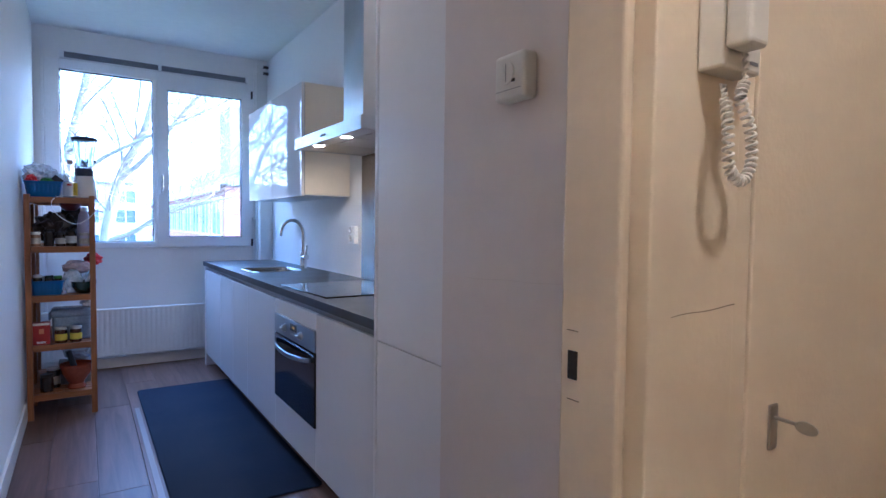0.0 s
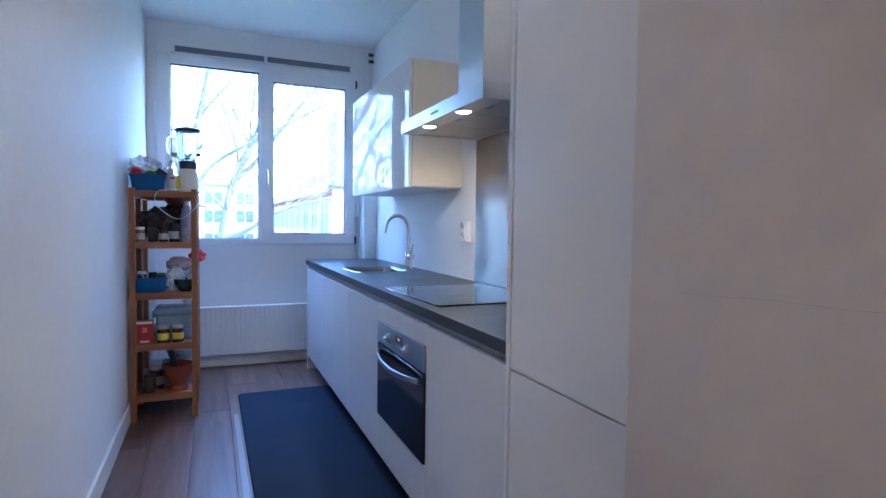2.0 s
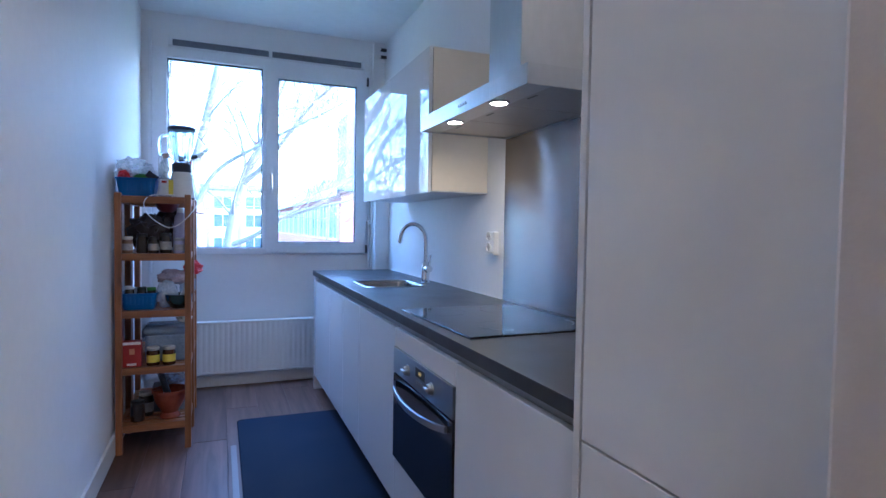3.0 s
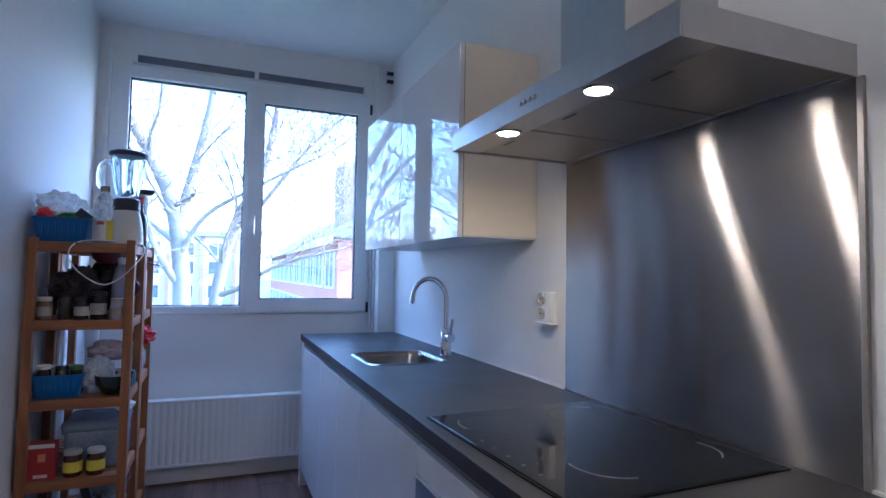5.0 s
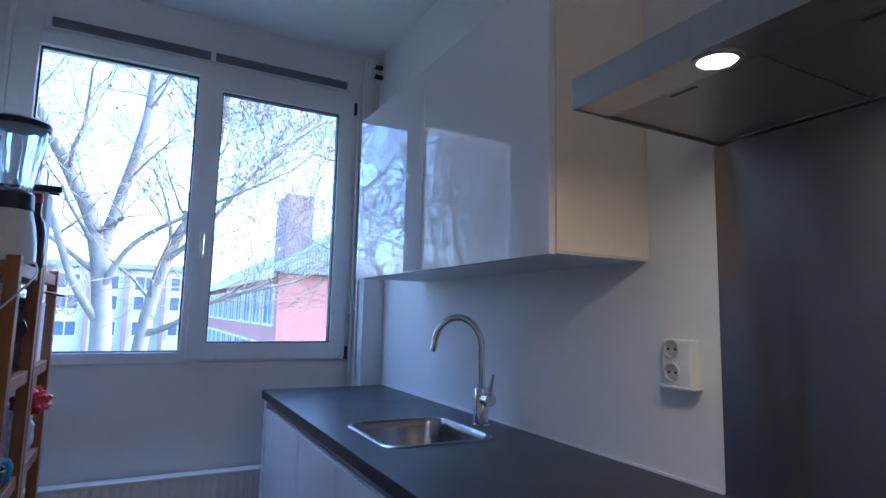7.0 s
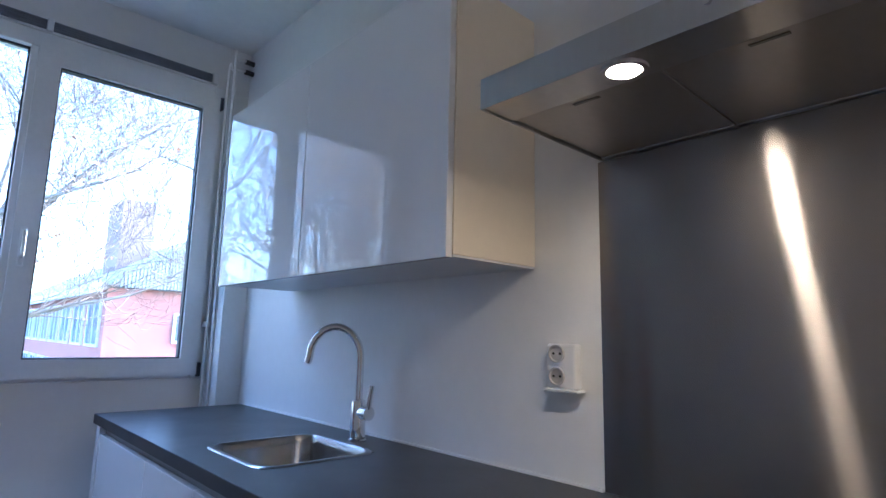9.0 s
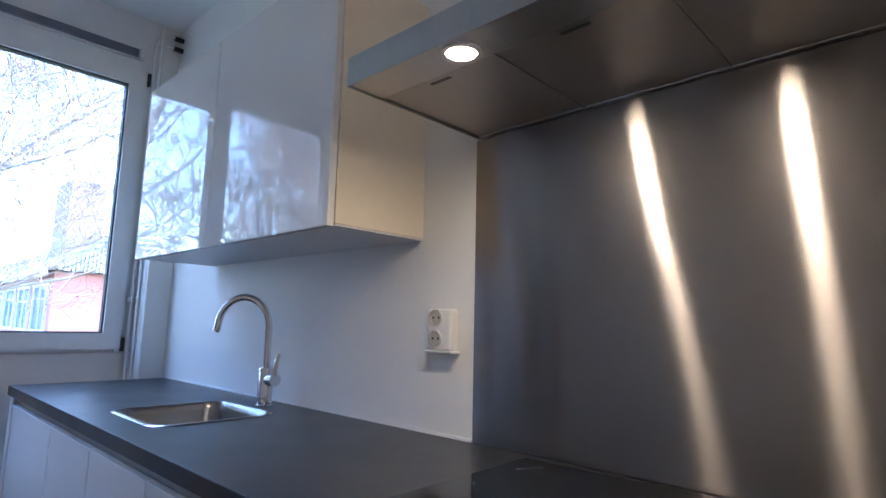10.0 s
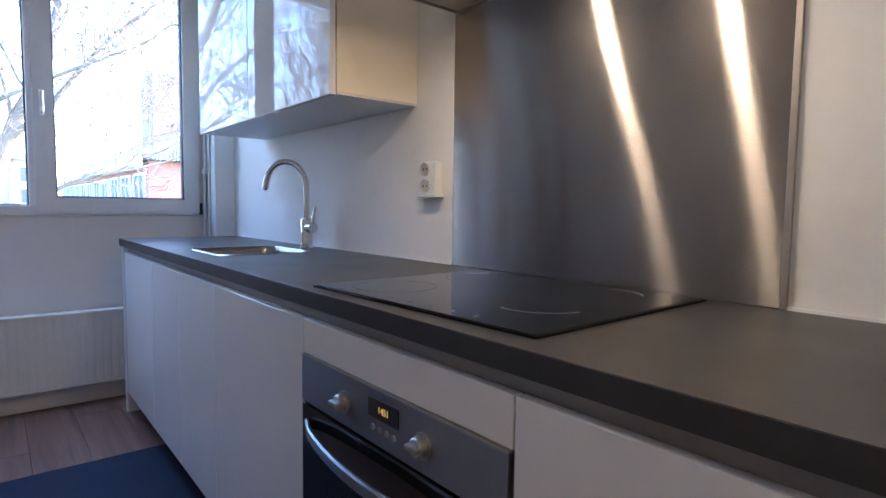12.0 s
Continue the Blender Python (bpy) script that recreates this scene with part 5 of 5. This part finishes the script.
def far_window(parent, at, w, h, face):
    """A framed window proud of a far wall. face: 'x' for a wall looking to -x, 'y' for one looking to -y."""
    x, y, z = at
    if face == "y":
        f = part("window", plate_with_hole(x - w / 2, x + w / 2, y - 0.10, y + 0.02, z, z + h, x - w / 2 + 0.12, x + w / 2 - 0.12, z + 0.12, z + h - 0.12), M_FASCIA, parent)
        part("pane", box(x - w / 2 + 0.1, x + w / 2 - 0.1, y - 0.04, y - 0.02, z + 0.1, z + h - 0.1), M_FARPANE, f)
        part("glazing_bar", box(x - 0.05, x + 0.05, y - 0.08, y - 0.041, z + 0.12, z + h - 0.12), M_FASCIA, f)
    else:
        bm = bmesh.new()
        for a in ((y - w / 2, y - w / 2 + 0.12, z, z + h), (y + w / 2 - 0.12, y + w / 2, z, z + h), (y - w / 2 + 0.12, y + w / 2 - 0.12, z, z + 0.12), (y - w / 2 + 0.12, y + w / 2 - 0.12, z + h - 0.12, z + h)):
            box(x - 0.10, x + 0.02, a[0], a[1], a[2], a[3], bm=bm)
        f = part("window", bm, M_FASCIA, parent)
        part("pane", box(x - 0.04, x - 0.02, y - w / 2 + 0.1, y + w / 2 - 0.1, z + 0.1, z + h - 0.1), M_FARPANE, f)
        part("glazing_bar", box(x - 0.08, x - 0.041, y - 0.05, y + 0.05, z + 0.12, z + h - 0.12), M_FASCIA, f)


BX, BY, BYE, BE, BW = 6.1, 33.0, 71.0, 3.0, 9.0     # red block: near corner, far end, eaves height, width
rb = thing("red_building", (BX + BW / 2, (BY + BYE) / 2, GZ), "red brick block with a grey pitched roof", "building")
part("wall", box(BX, BX + BW, BY, BYE, GZ, BE), M_BRICK, rb, "red brick walls")
bm = bmesh.new()
rise = BW / 2 * 0.62
va = [bm.verts.new(p) for p in ((BX - 0.5, BY - 0.4, BE + 0.1), (BX + BW + 0.5, BY - 0.4, BE + 0.1), (BX + BW / 2, BY - 0.4, BE + rise + 0.4),
                                 (BX - 0.5, BYE, BE + 0.1), (BX + BW + 0.5, BYE, BE + 0.1), (BX + BW / 2, BYE, BE + rise + 0.4))]
for f in ((0, 1, 2), (3, 5, 4), (0, 2, 5, 3), (1, 4, 5, 2), (0, 3, 4, 1)):
    bm.faces.new([va[i] for i in f])
part("roof", bm, M_ROOF, rb, "grey pitched roof")
bm = bmesh.new()
for k in range(60):
    x0 = BX + 0.05 + k * (BW - 0.1) / 60
    xm = x0 + 0.05
    top = BE + 0.2 + max(0.0, (BW / 2 - abs(xm - BX - BW / 2)) / (BW / 2)) * rise
    box(x0, x0 + 0.09, BY - 0.50, BY - 0.41, BE + 0.02, top, bm=bm)
part("gable_cladding", bm, M_CLAD, rb, "grey-green ribbed gable cladding")
part("fascia", box(BX - 0.55, BX - 0.35, BY - 0.5, BYE, BE - 0.25, BE + 0.12), M_FASCIA, rb, "white eaves fascia")
part("chimney", box(BX + 1.3, BX + 2.9, BY + 5, BY + 8, BE, 8.1), M_BRICKDK, rb, "brown brick chimney stack")
for k in range(11):
    for z in (0.4, -2.6):
        far_window(rb, (BX, BY + 1.9 + k * 3.35, z), 2.5, 2.1, "x")
far_window(rb, (BX + 3.4, BY, 0.6), 1.2, 1.4, "y")

fb = thing("far_flats", (-18, 80, GZ), "distant pale flats with brown brick piers", "building")
part("wall", box(-46, 4.5, 76, 86, GZ, 5.4), M_PALEWALL, fb, "pale rendered wall")
part("roof", box(-46.5, 5.0, 75.4, 86.5, 5.4, 6.0), M_ROOF, fb, "flat grey roof edge")
for k in range(14):
    part("pier", box(-44.75 + k * 3.6, -44.3 + k * 3.6, 75.7, 76, GZ, 5.4), M_BRICKDK, fb, "brown brick pier")
    for z in (-2.0, 0.8, 3.0):
        far_window(fb, (-42.8 + k * 3.6, 76, z), 2.2, 1.7, "y")


def tree(x, y, seed, height, lean, r0, levels, name_label, spread=0.75, kids=(3, 4), fine=0.003, stems=()):
    """A bare tree: tapered trunk and limbs, a crown of fine twigs, a few dry leaves."""
    rng = random.Random(seed)
    t = thing("tree", (x, y, GZ), name_label, "tree", "bare trees")
    limb, twig, tips = [], [], []

    def grow(p, d, length, r, level):
        steps = 6 if level < 2 else 4
        pts, rad_l = [p.copy()], [r]
        for i in range(steps):
            d = (d + Vector((rng.uniform(-1, 1), rng.uniform(-1, 1), rng.uniform(-0.5, 0.8))) * (0.17 + 0.04 * level)).normalized()
            p = p + d * (length / steps)
            pts.append(p.copy())
            rad_l.append(r * (1 - 0.52 * (i + 1) / steps))
        if r > 0.05:
            pts.append(p + d * rad_l[-1])
            rad_l.append(fine)
        (limb if r > 0.022 else twig).append((pts, [max(q, fine) for q in rad_l], 9 if r > 0.08 else (6 if r > 0.022 else 3)))
        if level >= levels:
            tips.append(pts[-1])
            return
        n = rng.randint(*kids) + (1 if level > 1 else 0)
        for k in range(n):
            i = steps if k == 0 else rng.randint(max(1, steps // 3), steps)
            q, rq = pts[i], rad_l[i]
            side = Vector((rng.uniform(-1, 1), rng.uniform(-1, 1), rng.uniform(-0.35, 0.75))).normalized()
            nd = (d * (1 - spread * 0.5) + side * spread).normalized()
            grow(q, nd, length * rng.uniform(0.58, 0.80), rq * (0.86 if k == 0 else rng.uniform(0.5, 0.72)), level + 1)

    for ctrl, r_a, r_b, shoots in stems:
        pts = smooth_path(ctrl, 6)
        rr = [r_a + (r_b - r_a) * i / (len(pts) - 1) for i in range(len(pts))]
        limb.append((pts, rr, 10))
        for k in range(shoots):
            i = rng.randint(len(pts) * 2 // 5, len(pts) - 2)
            d = (pts[i + 1] - pts[i]).normalized()
            side = Vector((rng.uniform(-1, 1), rng.uniform(-1, 1), rng.uniform(-0.2, 0.8))).normalized()
            grow(pts[i], (d * 0.45 + side * 0.8).normalized(), rng.uniform(0.9, 1.9), rr[i] * rng.uniform(0.25, 0.42), 3)
        grow(pts[-1], (pts[-1] - pts[-2]).normalized(), 1.6, r_b, 3)
    if not stems:
        grow(Vector((x, y, GZ)), Vector((lean[0], lean[1], 1)).normalized(), height, r0, 0)

    def joined(rows, name, material, label):
        verts, faces = [], []
        for pts, rr, seg in rows:
            side = None
            base = len(verts)
            for i, p in enumerate(pts):
                d = (pts[min(i + 1, len(pts) - 1)] - pts[max(i - 1, 0)]).normalized()
                side = d.orthogonal().normalized() if side is None else (side - d * side.dot(d)).normalized()
                up = d.cross(side)
                for k in range(seg):
                    a = 2 * math.pi * k / seg
                    verts.append(p + (side * math.cos(a) + up * math.sin(a)) * rr[i])
            for i in range(len(pts) - 1):
                for k in range(seg):
                    j = (k + 1) % seg
                    faces.append((base + i * seg + k, base + i * seg + j, base + (i + 1) * seg + j, base + (i + 1) * seg + k))
        me = bpy.data.meshes.new(name)
        me.from_pydata([v - ORIGIN[t] for v in verts], [], faces)
        me.materials.append(material)
        for f in me.polygons:
            f.use_smooth = True
        ob = new(name, me)
        ob.parent = t
        return tagged(ob, label)

    joined(limb, "trunk", M_BARK, "pale mottled trunk and limbs")
    if twig:
        joined(twig, "crown", M_TWIG, "crown of fine bare twigs")
    if tips:
        verts, faces = [], []
        for p in tips:
            if rng.random() < 0.06:
                a, b = Vector((rng.uniform(-1, 1), rng.uniform(-1, 1), rng.uniform(-1, 1))).normalized() * 0.045, Vector((rng.uniform(-1, 1), rng.uniform(-1, 1), rng.uniform(-1, 1))).normalized() * 0.035
                q = p - ORIGIN[t] - Vector((0, 0, 0.04))
                i = len(verts)
                verts += [q - a, q - b * 0.8, q + a, q + b]
                faces.append((i, i + 1, i + 2, i + 3))
        if faces:
            me = bpy.data.meshes.new("leaves")
            me.from_pydata(verts, [], faces)
            me.materials.append(M_LEAF)
            ob = new("leaves", me)
            ob.parent = t
            tagged(ob, "last dry brown leaves", kind="stuff")
    return t


tree(-0.25, 15.0, 5, 6.2, (0.03, 0.0), 0.29, 6, "bare plane tree with pale forked trunk", kids=(2, 3), stems=(
    (((-0.25, 15.0, GZ), (-0.26, 15.0, -2.5), (-0.20, 15.0, 0.7), (-0.40, 15.05, 2.3), (-0.82, 15.2, 3.25), (-1.25, 15.0, 4.1), (-1.7, 14.8, 5.6)), 0.20, 0.042, 10),
    (((-0.34, 15.0, 1.9), (-0.12, 15.2, 2.9), (0.16, 15.3, 4.4), (0.22, 15.4, 6.2)), 0.105, 0.045, 8),
    (((-0.30, 15.0, 1.35), (0.10, 14.7, 2.12), (0.85, 14.3, 2.62), (1.9, 13.9, 3.2)), 0.055, 0.020, 7),
    (((-0.22, 15.0, 0.9), (-0.62, 14.8, 1.6), (-1.10, 14.6, 2.9), (-1.9, 14.5, 3.8)), 0.070, 0.025, 7)))
tree(0.10, 15.6, 11, 6.6, (0.22, 0.03), 0.26, 6, "bare plane tree leaning over the lawn", kids=(3, 3), fine=0.0045, stems=(
    (((0.10, 15.6, GZ), (0.12, 15.6, -2.0), (0.34, 15.6, 0.7), (0.66, 15.7, 2.15), (1.05, 15.7, 3.0), (1.32, 15.8, 4.2), (1.5, 15.8, 6.0)), 0.15, 0.040, 11),
    (((0.62, 15.65, 2.0), (1.1, 15.4, 2.5), (1.9, 15.2, 3.6), (2.9, 15.1, 4.6)), 0.060, 0.020, 14),
    (((0.34, 15.6, 0.75), (0.80, 15.3, 0.95), (1.4, 15.0, 1.35), (2.6, 14.8, 1.7)), 0.060, 0.020, 13)))
tree(-6.4, 20.0, 23, 6.0, (0.0, 0.0), 0.26, 6, "bare twiggy tree further along the lawn", fine=0.008)
tree(-9.4, 24.0, 31, 6.6, (0.05, 0.0), 0.28, 6, "bare twiggy tree far along the lawn", fine=0.010)
tree(9.2, 18.5, 42, 6.3, (-0.10, 0.0), 0.22, 6, "bare plane tree before the red block", fine=0.005, stems=(
    (((9.2, 18.5, GZ), (9.1, 18.5, -2.0), (9.0, 18.4, 2.0), (8.9, 18.4, 6.0)), 0.24, 0.08, 4),
    (((9.0, 18.4, 0.6), (7.0, 18.0, 1.5), (5.2, 17.6, 2.2), (3.6, 17.2, 2.7)), 0.075, 0.018, 12),
    (((9.0, 18.4, 2.4), (7.2, 17.8, 3.6), (5.2, 17.2, 4.3), (3.3, 16.8, 4.6)), 0.085, 0.020, 13)))

# ---- floor ----
fl = thing("floor", (0.5, 4.5, 0), "brown laminate plank floor", "floor", kind="structure")
part("screed", box(XL - 0.62, 2.84, 0.78, YW + 0.22, -0.12, -0.009), M_DARKGAP, fl)
rng = random.Random(8)
PWI, PLE = 0.193, 1.285
meshes = {}
row = 0
x = -0.93
while x < 2.84:
    x1 = min(x + PWI, 2.84)
    y = 0.78 - rng.uniform(0.1, 1.1)
    while y < YW:
        a, b = max(y, 0.78), min(y + PLE, YW)
        hall_only = x > XR + 0.05 or x1 < XL - 0.02
        if hall_only:
            b = min(b, YD1)
        if b - a > 0.02:
            w, d = x1 - x - 0.0015, b - a - 0.0015
            key = (round(w, 4), round(d, 4))
            if key not in meshes:
                bm = box(0, w, 0, d, -0.009, 0.0, 0.0012, seg=1)
                me = bpy.data.meshes.new("plank")
                bm.to_mesh(me)
                bm.free()
                me.materials.append(M_PLANK)
                meshes[key] = me
            ob = new("plank", meshes[key])
            ob.location = Vector((x, a, 0)) - Vector((0.5, 4.5, 0))
            ob.parent = fl
        y += PLE
    x += PWI
solo("floor_strip", box(0.245, 0.272, 4.95, 6.75, 0.0, 0.0022, 0.001), M_PALE, "pale grey strip on the floor beside the mat", "floor strip", "structure")
# unseen slab, added over both ceilings to close the rooms from above
solo("outer_shell_roof", box(XL - 0.7, 2.9, 0.7, YW + 0.22, ZC + 0.1, ZC + 0.3), M_CEIL, "unseen slab added above the rooms", "slab", "structure")
